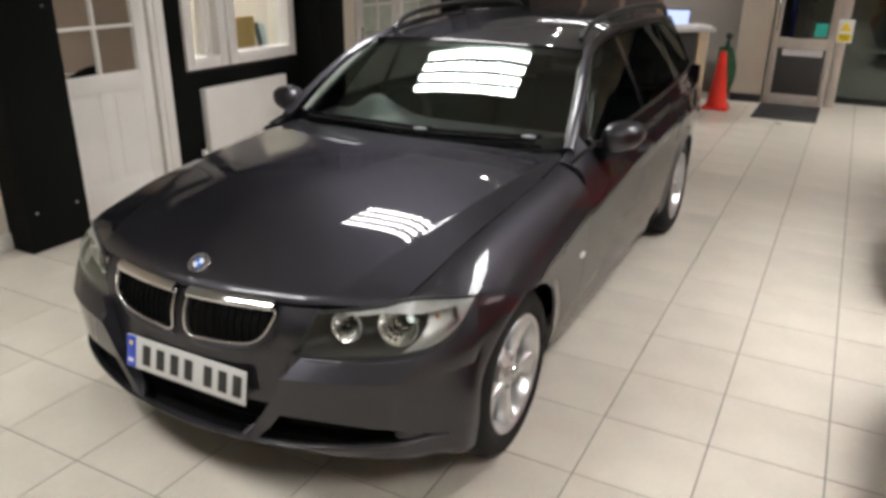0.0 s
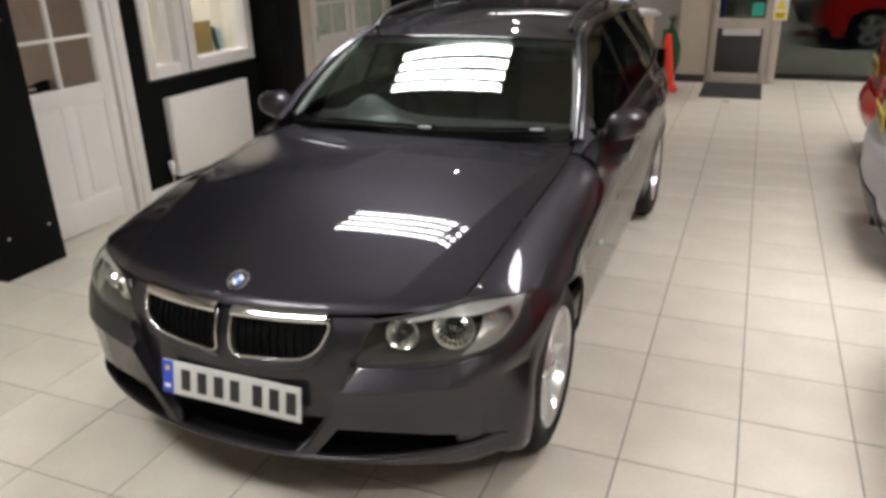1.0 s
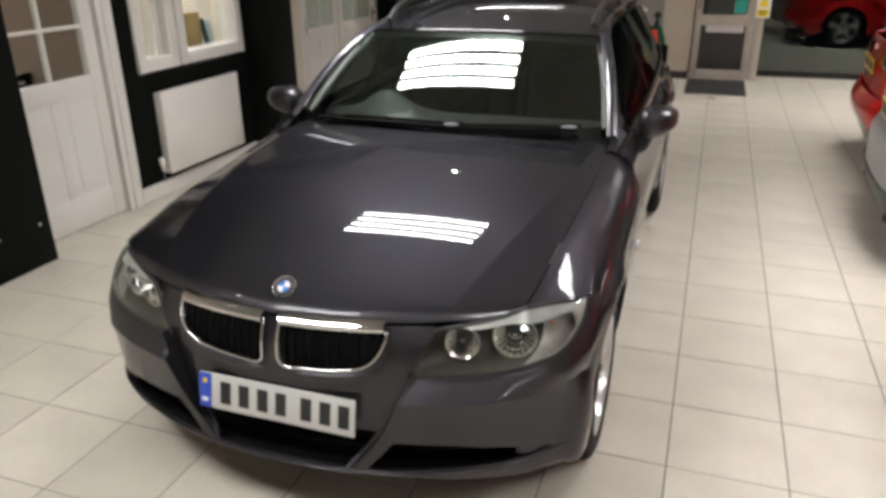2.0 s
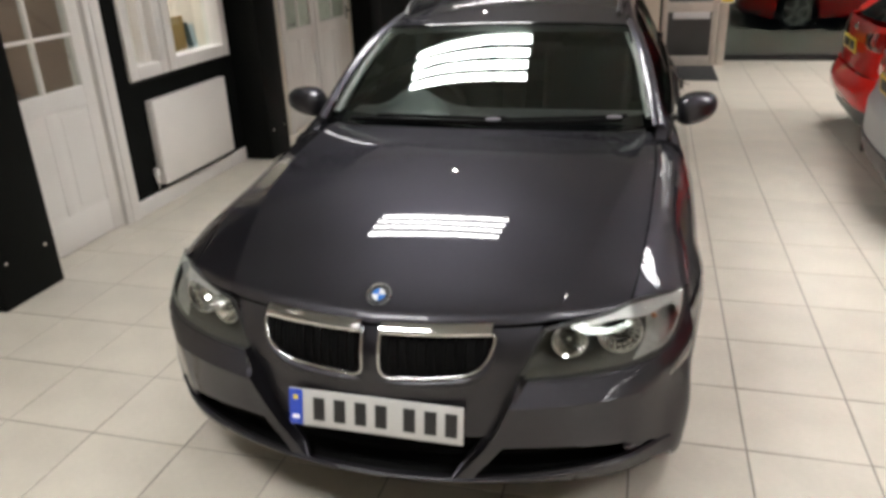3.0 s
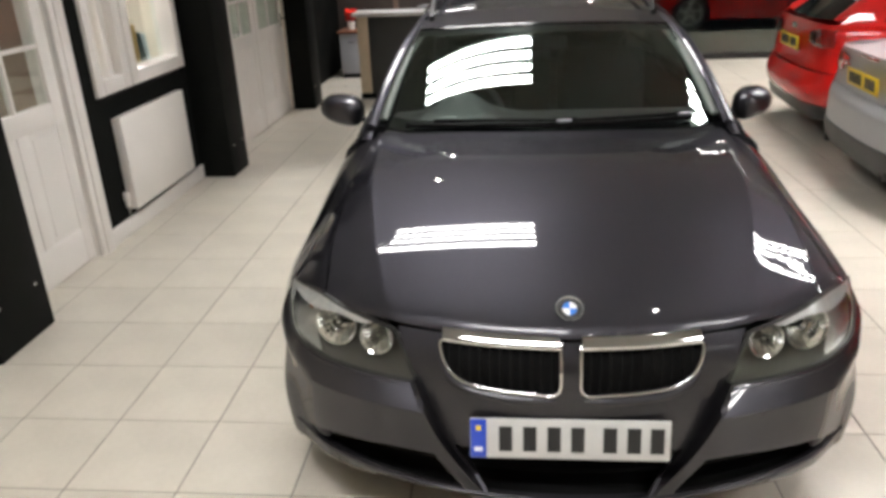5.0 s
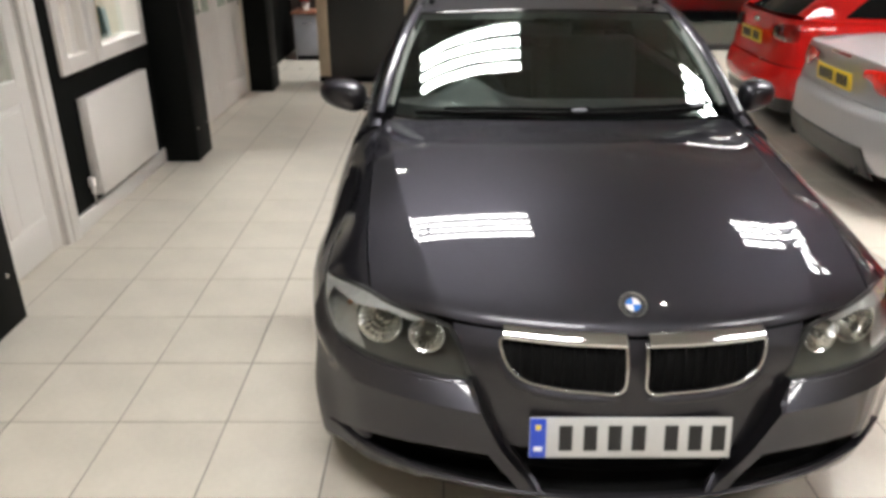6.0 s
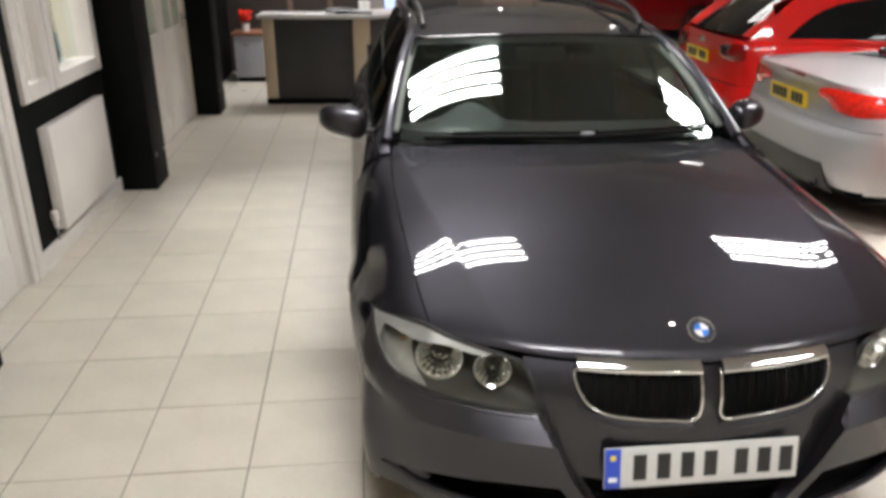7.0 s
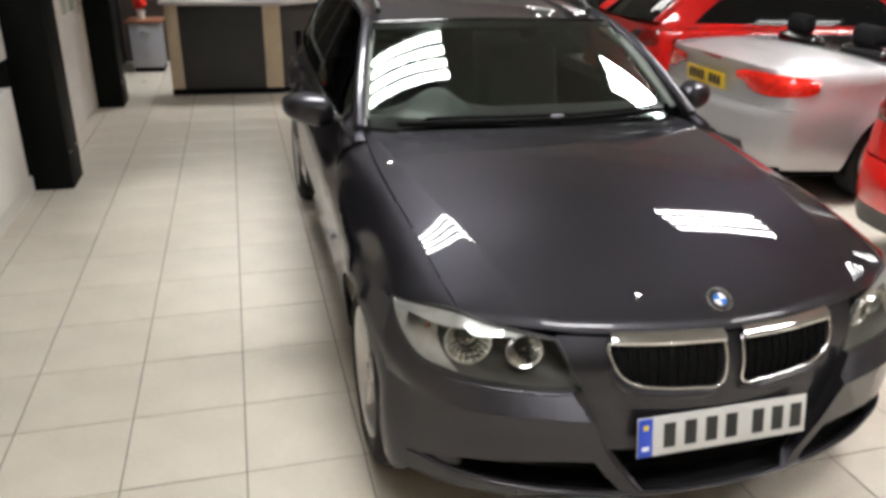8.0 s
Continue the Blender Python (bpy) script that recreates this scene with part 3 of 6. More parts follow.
def side_rows(ys, bottom, nv=22, top=None):
    rows = []
    for y in ys:
        fine = along(side_section(y), 90)
        fine = [Vector((p.x + flare(p.y, p.z), p.y, p.z)) for p in fine]
        zb = bottom(y)
        zt = top(y) if top else 9
        ok = [i for i, p in enumerate(fine) if p.z >= zb]
        i0 = ok[0] if ok else len(fine) - 2
        if i0 > 0:
            a, b = fine[i0 - 1], fine[i0]
            t = (zb - a.z) / max(b.z - a.z, 1e-6)
            curve = [a.lerp(b, t)] + fine[i0:]
        else:
            curve = fine
        if top:
            curve = [p for p in curve if p.z < zt] or curve[:2]
        L = [0.0]
        for p, q in zip(curve, curve[1:]):
            L.append(L[-1] + (q - p).length)
        row = []
        for j in range(nv):
            s = L[-1] * j / (nv - 1)
            k = max(i for i in range(len(L)) if L[i] <= s + 1e-9)
            k = min(k, len(L) - 2)
            t = (s - L[k]) / max(L[k + 1] - L[k], 1e-9)
            row.append(curve[k].lerp(curve[k + 1], min(max(t, 0), 1)))
        rows.append(row)
    return rows


def arch_z(y, h, low):
    d = abs(y - h)
    if d >= ARCH:
        return low
    return max(low, HUB_Z + math.sqrt(ARCH * ARCH - d * d))


def spaced(a, b, n):
    return [a + (b - a) * i / (n - 1) for i in range(n)]


def arch_ys(a, b, h):
    ys = set(spaced(a, b, 26))
    for i in range(25):
        y = h - ARCH * math.cos(math.pi * i / 24)
        if a < y < b:
            ys.add(y)
    ys = sorted(ys)
    return [y for i, y in enumerate(ys) if i == 0 or y - ys[i - 1] > 0.002]


WING_SEAM = [(0.452, 0.735), (0.50, 0.726), (0.55, 0.715), (0.60, 0.701), (0.65, 0.682), (0.70, 0.665), (0.73, 0.657)]


def wing_bottom(y):
    if y < 0.452:
        return spline([(k[0], k[2]) for k in LAMP_TOP], y)
    if y < HUB:
        return max(spline(WING_SEAM, y), arch_z(y, HUB, 0) + 0.001)
    return arch_z(y, HUB, 0.215)


def lamp_side(rows_y, nv=22):
    """The narrow tongue of the wing between the bonnet's seam and the lamp's upper edge, growing into the wing's own section."""
    rows = []
    full = side_rows(rows_y, wing_bottom, nv)
    y0, y1 = rows_y[0], rows_y[-1]
    for y, whole_row in zip(rows_y, full):
        lx, lz = spline(LAMP_TOP, y)
        sx, sz = spline(SEAM, y)
        k = (y - y0) / (y1 - y0)
        k = k * k * (3 - 2 * k)
        row = []
        for i, q in enumerate(whole_row):
            t = i / (nv - 1)
            p = Vector((lx + (sx - lx) * t, y, lz + (sz - lz) * t + 0.012 * k * math.sin(math.pi * t)))
            row.append(p.lerp(q, k))
        rows.append(row)
    return rows


def both(name, rows, out, material, parent=estate, flange=0.012, label="", angle=32):
    """A panel on each side of the car."""
    a = sheet(name, rows, out, material, parent, flange, label, None, angle)
    b = sheet(name, flipx(rows), (-out[0], out[1], out[2]), material, parent, flange, label, None, angle)
    return a, b


G = 0.0025
for s in (1, -1):
    bm = bmesh.new()
    r1 = lamp_side(spaced(0.272, 0.452, 18)) + side_rows(arch_ys(0.460, 1.42 - G, HUB), wing_bottom)
    add_sheet(bm, r1 if s > 0 else flipx(r1), (s, 0, 0.3), 0.012)
    tail = []
    for i in range(10):
        y = 1.42 - G + 0.20 * i / 9
        ix, iz = spline([(1.40, *spline(SEAM, 1.40)), (1.50, 0.742, 0.950), (1.56, 0.735, 0.985), (1.62, 0.722, 1.025)], y)
        ox, oz = spline(BELT, max(y, 1.42))
        tail.append([Vector((s * (ix + (ox - ix) * t), y, iz + (oz - iz) * t + 0.006 * math.sin(math.pi * t))) for t in (0, 0.25, 0.5, 0.75, 1.0)])
    add_sheet(bm, tail, (s, 0, 0.6), 0.006)
    smooth(part("front_wing", bm, PAINT, estate), 50)

both("front_door", side_rows(spaced(1.42 + G, 2.50 - G, 24), lambda y: 0.235), (1, 0, 0), PAINT)
both("rear_door", side_rows(spaced(2.50 + G, 3.42, 22), lambda y: arch_z(y, HUB_R, 0.235)), (1, 0, 0), PAINT)
both("rear_wing", side_rows(arch_ys(3.42 + 2 * G, 4.30, HUB_R), lambda y: arch_z(y, HUB_R, 0.26)), (1, 0, 0), PAINT)
both("sill", side_rows(spaced(HUB + ARCH + 0.01, HUB_R - ARCH - 0.01, 20), lambda y: 0.165, 8, lambda y: 0.23), (1, 0, 0), PAINT)

# door handles and the side repeater
for s in (1, -1):
    for y in (2.33, 3.24):
        w = half_width(y) - 0.028
        h = tube("door_handle", [(s * (w - 0.01), y - 0.095, 0.812), (s * (w + 0.024), y - 0.085, 0.815), (s * (w + 0.031), y, 0.818), (s * (w + 0.024), y + 0.085, 0.820), (s * (w - 0.01), y + 0.095, 0.820)], 0.016, PAINT, estate, 10, False, "", (0.7, 1.0))
    bm = bmesh.new()
    bmesh.ops.create_uvsphere(bm, u_segments=16, v_segments=8, radius=1.0)
    bmesh.ops.transform(bm, matrix=pose(s * (half_width(1.33) - 0.004), 1.33, 0.575) @ Matrix.Diagonal((0.009, 0.030, 0.014, 1)), verts=bm.verts)
    smooth(part("side_repeater", bm, BADGEWHITE, estate, "clear side indicator lens"))

# ---- bonnet ----
NOSE = [(0.0, 0.052), (0.2, 0.072), (0.342, 0.104), (0.46, 0.142), (0.56, 0.190), (0.636, 0.236), (0.688, 0.270)]


IN, OUT = 56, 26      # columns inside and outside the crease


def bonnet_rows(nv=60):
    rows = []
    for i in range(nv):
        v = (i / (nv - 1)) ** 1.35
        row = []
        for j in range(IN + OUT + 1):
            # the crease line is one column of the grid, so that its edge stays sharp
            ue = 0.0
            y = 0.5
            for _ in range(6):
                ye = 0.270 + (1.51 - 0.270) * v
                xe = spline(SEAM, ye)[0] - 0.0045
                xk = min(crease_x(y), xe - 0.02)
                x = xk * j / IN if j <= IN else xk + (xe - xk) * (j - IN) / OUT
                ue = x / xe
                y0 = spline(NOSE, ue * 0.688)
                y = y0 + (1.385 + 0.125 * ue * ue - y0) * v
            z = bonnet_z(x, y)
            roll = 0.019 * spline([(0.0, 1.0), (0.42, 1.0), (0.56, 0.70), (0.636, 0.55), (0.69, 0.12)], x)
            z -= roll * math.exp(-((y - y0) / 0.009))
            row.append(Vector((x, y, z)))
        rows.append(row)
    return mirror_rows(rows)


hood = sheet("bonnet", bonnet_rows(), (0, 0, 1), PAINT, estate, 0.014, "smooth graphite bonnet with twin creases", None, 60)
wide = 2 * (IN + OUT) + 1
for e in hood.data.edges:
    a, b = e.vertices
    if a < 60 * wide and b < 60 * wide and abs(a - b) == wide and a % wide in (OUT, OUT + 2 * IN) and min(a, b) // wide > 4:
        e.use_edge_sharp = True

# ---- front bumper ----
LAMP_LOW = [(0.400, 0.084, 0.586), (0.52, 0.113, 0.594), (0.62, 0.150, 0.601), (0.72, 0.208, 0.610), (0.795, 0.284, 0.631), (0.827, 0.372, 0.670), (0.834, 0.452, 0.733)]


def plan(z):
    """The bumper's outline at height z, from the middle to the wheel arch: control points (x, y)."""
    yc = spline([(0.20, 0.072), (0.235, 0.030), (0.265, 0.000), (0.30, 0.004), (0.40, 0.000), (0.52, 0.000), (0.60, 0.006), (0.73, 0.03)], z)
    wx = spline([(0.18, 0.850), (0.22, 0.866), (0.30, 0.878), (0.45, 0.886), (0.60, 0.877), (0.70, 0.853)], z)
    d = math.sqrt(max(ARCH**2 - (max(z, 0.2) - HUB_Z) ** 2, 0.0))
    ye = max(HUB - d, 0.385)
    return [(0, yc), (0.16, yc + 0.008), (0.32, yc + 0.032), (0.46, yc + 0.068), (0.60, yc + 0.120), (0.71, yc + 0.182), (0.795, 0.265 + yc), (wx - 0.013, max(ye - 0.05, 0.345)), (wx, max(ye, 0.40))]


def plan_knots(z):
    c = [Vector((x, y, 0)) for x, y in plan(z)]
    ts = [0.0]
    for a, b in zip(c, c[1:]):
        ts.append(ts[-1] + (b - a).length)
    return [(t / ts[-1], p.x, p.y) for t, p in zip(ts, c)]


def on_plan(z, s):
    x, y = spline(plan_knots(z), s)
    return Vector((x, y, z))


def place_of(knots, x):
    """How far along the outline a given half width lies."""
    lo, hi = 0.0, 1.0
    for _ in range(22):
        mid = (lo + hi) / 2
        if spline(knots, mid)[0] < x:
            lo = mid
        else:
            hi = mid
    return lo


def pod_edge(z):
    """Where the middle of the bumper steps out to its side pods."""
    return spline([(0.18, 0.17), (0.25, 0.205), (0.30, 0.250), (0.40, 0.325), (0.50, 0.372), (0.605, 0.409), (0.73, 0.455)], z)


NC, NS, NI, NO, NE = 26, 3, 5, 34, 20     # columns: middle, step, pillar, side intake, corner


def body_x(y, z):
    """The flank's half width at a height."""
    c = side_section(y)
    for a, b in zip(c, c[1:]):
        if a.z <= z <= b.z:
            return a.x + (b.x - a.x) * (z - a.z) / max(b.z - a.z, 1e-6) + flare(y, z)
    return c[-1].x


def bumper_rows():
    total = NC + NS + NI + NO + NE
    rows = []

    def place(i, knots, z):
        pe = pod_edge(z)
        b = [0.0, place_of(knots, pe - 0.004), place_of(knots, pe + 0.004), place_of(knots, pe + 0.050), place_of(knots, 0.785), 1.0]
        n = [0, NC, NC + NS, NC + NS + NI, NC + NS + NI + NO, total]
        for k in range(5):
            if i <= n[k + 1]:
                t = (i - n[k]) / (n[k + 1] - n[k])
                return b[k] + (b[k + 1] - b[k]) * t
        return 1.0

    cache = {}

    def knots_at(z):
        key = round(z, 4)
        if key not in cache:
            cache[key] = plan_knots(key)
        return cache[key]

    for i in range(total + 1):
        x_low = spline(knots_at(0.33), place(i, knots_at(0.33), 0.33))[0]
        z_lip = 0.262 + 0.048 * (min(x_low, 0.80) / 0.8) ** 2
        z_ib = z_lip + 0.013
        if i <= NC + NS:
            z_it = 0.400
        else:
            z_it = spline([(0.28, 0.385), (0.40, 0.385), (0.62, 0.368), (0.70, 0.356), (0.785, z_ib + 0.004)], min(x_low, 0.785))
            z_it = max(z_it, z_ib + 0.004)
        kt = knots_at(0.62)
        x_top, y_top = spline(kt, place(i, kt, 0.62))
        edge = None
        if i <= NC + NS:
            z_top = 0.603
        elif y_top < 0.45:
            # under the lamp the edge follows the lens
            if y_top < 0.27:
                x_l = max(x_top, 0.42)
                y_l, z_l = spline(LAMP_LOW, x_l)
            else:
                x_l, z_l = spline([(k[1], k[0], k[2]) for k in LAMP_LOW], y_top)
                y_l = y_top
            edge = Vector((x_l, y_l - 0.003, z_l - 0.004))
            z_top = edge.z
        else:
            z_top = spline([(0.45, 0.731), (0.50, 0.722), (0.55, 0.711), (0.60, 0.697), (0.66, 0.672)], min(max(y_top + 0.02, 0.45), 0.66))
        z_w = 0.526 + 0.008 * min(x_top / 0.8, 1.0) ** 2
        z_w = min(z_w, z_top - 0.03)
        zs = [0.212, 0.220, 0.232, 0.246, z_lip - 0.010, z_lip, z_ib]
        zs += [z_ib + (z_it - z_ib) * k / 4 for k in range(1, 5)]
        zs += [z_it + (z_w - z_it) * k / 6 for k in range(1, 7)]
        zs += [z_w + (z_top - z_w) * k / 6 for k in range(1, 7)]
        row = []
        for z in zs:
            kz = knots_at(z)
            x, y = spline(kz, place(i, kz, z))
            fade = min(max((z - 0.285) / 0.03, 0), 1)
            if i <= NC:
                y += 0.030 * fade
            elif i < NC + NS:
                y += 0.030 * fade * (1 - (i - NC) / NS)
            if i >= NC + NS:
                lean = min(max((0.85 - x) / 0.12, 0), 1)
                if z > z_w:
                    if edge:
                        t = (z - z_w) / (z_top - z_w)
                        q = foot.lerp(edge, t)
                        belly = 0.15 * (z_top - z_w) * math.sin(math.pi * t) * (1 - min(max((0.82 - foot.x) / 0.14, 0), 1))
                        x, y = q.x + 0.8 * belly, q.y - 0.6 * belly
                else:
                    y -= 0.026 * lean * math.exp(-(z_w - z) / 0.09)
            if y > 0.36 and z > 0.3 and not (edge and z > z_w):
                w = min((y - 0.36) / 0.09, 1.0) * min((z - 0.3) / 0.15, 1.0)
                w = w * w * (3 - 2 * w)
                x += (body_x(y, z) - 0.001 - x) * w
            row.append(Vector((x, y, z)))
            if abs(z - z_w) < 1e-6:
                foot = row[-1]
        rows.append(row)
    return rows


brows = bumper_rows()
nb = len(brows) - 1


def intake(i, j):
    k = i - nb if i >= nb else nb - 1 - i
    if not 6 <= j <= 9:
        return False
    return k < NC - 1 or NC + NS + NI <= k < NC + NS + NI + NO


whole = [[Vector((-p.x, p.y, p.z)) for p in r] for r in brows[:0:-1]] + brows
bm = bmesh.new()
add_sheet(bm, whole, (0, -1, 0), 0.014, intake)
# the nose between bonnet and bumper, round the grilles
nose_rows = []
for i in range(40):
    u = i / 39
    row = []
    for k in range(14):
        z = 0.599 + (0.724 - 0.599) * k / 13
        x = u * spline([(0.599, 0.424), (0.66, 0.440), (0.73, 0.462)], z)
        base = spline([(0, 0.031), (0.16, 0.044), (0.32, 0.068), (0.47, 0.105)], x)
        top = spline(NOSE, x) + 0.010
        t = (z - 0.599) / 0.125
        y = base * (1 - t) + top * t - 0.012 * math.sin(math.pi * t)
        row.append(Vector((x, y, z)))
    nose_rows.append(row)
add_sheet(bm, mirror_rows([[nose_rows[i][k] for i in range(40)] for k in range(14)]), (0, -1, 0.3), 0.010)
smooth(part("front_bumper", bm, PAINT, estate, "graphite front bumper with dark lower intakes"), 17)


def nose_y(x, z):
    x = abs(x)
    base = spline([(0, 0.031), (0.16, 0.044), (0.32, 0.068), (0.47, 0.105)], x)
    top = spline(NOSE, x) + 0.010
    t = (z - 0.599) / 0.125
    return base * (1 - t) + top * t - 0.012 * math.sin(math.pi * min(max(t, 0), 1))


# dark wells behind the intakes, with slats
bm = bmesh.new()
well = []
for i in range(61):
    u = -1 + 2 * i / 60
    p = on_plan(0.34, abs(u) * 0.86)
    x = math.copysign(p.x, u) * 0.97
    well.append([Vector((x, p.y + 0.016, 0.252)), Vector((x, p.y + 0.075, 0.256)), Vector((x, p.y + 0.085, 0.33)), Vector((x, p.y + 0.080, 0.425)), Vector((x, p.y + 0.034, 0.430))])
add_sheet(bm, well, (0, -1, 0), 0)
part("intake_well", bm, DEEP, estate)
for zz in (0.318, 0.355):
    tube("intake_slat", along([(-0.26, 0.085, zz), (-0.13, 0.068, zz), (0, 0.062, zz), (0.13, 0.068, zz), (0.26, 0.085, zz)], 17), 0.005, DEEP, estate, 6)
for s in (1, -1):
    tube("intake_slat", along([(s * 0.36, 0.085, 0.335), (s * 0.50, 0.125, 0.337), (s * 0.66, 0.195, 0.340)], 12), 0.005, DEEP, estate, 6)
    bm = bmesh.new()
    bmesh.ops.create_uvsphere(bm, u_segments=18, v_segments=10, radius=1.0)
    bmesh.ops.transform(bm, matrix=pose(s * 0.728, 0.222, 0.334, 0, 0, s * 46) @ Matrix.Diagonal((0.052, 0.016, 0.024, 1)), verts=bm.verts)
    smooth(part("fog_lamp_cover", bm, PAINT, estate))

# the sharp lip under the intakes
lip = [Vector((p[5].x, p[5].y - 0.001, p[5].z + 0.003)) for p in whole[14:-14]]
tube("lip", lip, 0.0055, PAINT, estate, 8)

# ---- kidney grilles ----
for s in (1, -1):
    outline = along([(0.026, 0, 0.722), (0.10, 0, 0.724), (0.22, 0, 0.723), (0.318, 0, 0.721), (0.338, 0, 0.712), (0.334, 0, 0.680), (0.312, 0, 0.640), (0.270, 0, 0.612), (0.20, 0, 0.599), (0.10, 0, 0.594), (0.042, 0, 0.594), (0.030, 0, 0.604), (0.025, 0, 0.66), (0.026, 0, 0.718)], 64, 0.7)
    ring = [Vector((s * p.x, nose_y(p.x, p.z) - 0.017, p.z)) for p in outline]
    g = thing("grille", "", "")
    g.parent = estate
    for k in ("label", "category"):
        if k in g:
            del g[k]
    tube("chrome_surround", ring[:-1], 0.0040, CHROME, g, 10, True, "polished chrome surround")
    # broad chrome upper edge
    rows = []
    for i in range(24):
        x = 0.028 + (0.332 - 0.028) * i / 23
        rows.append([Vector((s * x, nose_y(x, 0.724) + o[0], 0.722 + o[1])) for o in ((-0.024, -0.010), (-0.033, -0.004), (-0.034, 0.004), (-0.028, 0.013), (-0.016, 0.020), (0.000, 0.024), (0.010, 0.024))])
    sheet("chrome_bar", rows, (0, -1, 1), CHROME, g, 0.004)
    bm = bmesh.new()
    rings = []
    for t in (1.0, 0.8, 0.6, 0.4, 0.2, 0.02):
        rings.append([bm.verts.new((s * x, nose_y(x, z) - 0.004, z)) for x, z in [(0.18 + (p.x - 0.18) * t, 0.66 + (p.z - 0.66) * t) for p in outline[:-1]]])
    for ra, rb in zip(rings, rings[1:]):
        for k in range(len(ra)):
            q = (k + 1) % len(ra)
            f = (ra[k], ra[q], rb[q], rb[k])
            bm.faces.new(f if s < 0 else f[::-1])
    part("mesh_back", bm, DEEP, g)
    for k in range(11):
        x = 0.048 + k * 0.0265
        zlo = 0.600 if x < 0.2 else spline([(0.2, 0.603), (0.27, 0.618), (0.312, 0.646), (0.334, 0.69)], x)
        bm = bmesh.new()
        for (za, zb) in ((zlo, 0.715),):
            ya, yb = nose_y(x, za) - 0.009, nose_y(x, zb) - 0.009
            add_tube(bm, [(s * x, ya, za), (s * x, nose_y(x, (za + zb) / 2) - 0.010, (za + zb) / 2), (s * x, yb, zb)], 0.0052, 6, False, True, (0.6, 1.6))
        part("slat", bm, DEEP, g)
    # painted lip under the grille
    low = [Vector((s * p.x, nose_y(p.x, max(p.z - 0.020, 0.58)) - 0.008, p.z - 0.022)) for p in along([(0.036, 0, 0.594), (0.12, 0, 0.594), (0.20, 0, 0.599), (0.275, 0, 0.613), (0.320, 0, 0.645), (0.345, 0, 0.69)], 24)]
    tube("grille_lip", low, [0.003, 0.007, 0.010] + [0.013] * 16 + [0.011, 0.009, 0.006, 0.004, 0.002], PAINT, g, 10)

# ---- badge ----
badge = thing("badge", "", "", pose(0, 0.128, 0.787, 36, 0, 0) @ Matrix.Diagonal((0.92, 0.92, 1, 1)))
badge.parent = estate
for k in ("label", "category"):
    if k in badge:
        del badge[k]
lathe("ring", [(0.0345, 0.004), (0.036, 0.006), (0.039, 0.006), (0.041, 0.003), (0.041, -0.006)], CHROME, badge, 40)
lathe("disc", [(0, 0.0035), (0.035, 0.0035), (0.035, -0.004)], INK, badge, 40)
for k in range(4):
    bm = bmesh.new()
    c0 = bm.verts.new((0, 0, 0.0055))
    arc = [bm.verts.new((0.021 * math.cos(a), 0.021 * math.sin(a), 0.005)) for a in [math.pi / 2 * (k + i / 8) for i in range(9)]]
    for a, b in zip(arc, arc[1:]):
        bm.faces.new((c0, a, b))
    part("quarter", bm, BADGEBLUE if k % 2 else BADGEWHITE, badge)

# ---- number plate ----


def number_plate(parent, m, ground, groups, blue=True):
    """A plate with plain dark bars in place of its characters."""
    p = new("number_plate")
    p.parent = parent
    p.matrix_basis = m
    box("plate_back", (0, 0, 0), (0.524, 0.006, 0.113), ground, p, 0.002)
    if blue:
        band = box("blue_band", (-0.240, -0.0035, 0), (0.042, 0.003, 0.109), PLATEBLUE, p, 0.0005)
        box("band_bar", (-0.240, -0.0055, -0.030), (0.022, 0.0015, 0.012), BADGEWHITE, band, 0)
        box("band_mark", (-0.240, -0.0055, 0.030), (0.014, 0.0015, 0.014), PLATEY, band, 0)
    for x, w in groups:
        bm = bmesh.new()
        add_box(bm, (x, -0.0042, 0), (w, 0.002, 0.070))
        part("character_bar", bm, INK, p, "plain dark bar")
    return p


number_plate(estate, pose(0.0, 0.014, 0.460, -11, 0, 0), PLATEW, [(-0.168, 0.035), (-0.104, 0.035), (-0.040, 0.035), (0.022, 0.035), (0.106, 0.035), (0.168, 0.035), (0.228, 0.035)])
box("plate_plinth", (0, 0.034, 0.455), (0.46, 0.022, 0.06), BLACKP, estate, 0.006)

# ---- head lamps ----


def lamp_patch(s, inset, nu=30, nv=14):
    lo = along(LAMP_LOW, nu)
    hi = along([(0.468, 0.132, 0.722), (0.55, 0.185, 0.728), (0.636, 0.238, 0.741), (0.688, 0.272, 0.757), (0.738, 0.330, 0.751), (0.804, 0.410, 0.739), (0.829, 0.452, 0.732)], nu)
    rows = []
    for i in range(nu):
        row = []
        for k in range(nv):
            t = k / (nv - 1)
            p = lo[i].lerp(hi[i], t)
            bulge = 0.020 * math.sin(math.pi * t) * math.sin(math.pi * min(max((i + 1) / (nu + 1), 0), 1)) ** 0.5
            d = Vector((0.45, -0.85, 0.3)).normalized()
            p = p + d * (bulge - inset * math.sin(math.pi * t) ** 0.5 * math.sin(math.pi * (i + 0.5) / nu) ** 0.4)
            row.append(Vector((s * p.x, p.y, p.z)))
        rows.append(row)
    return rows


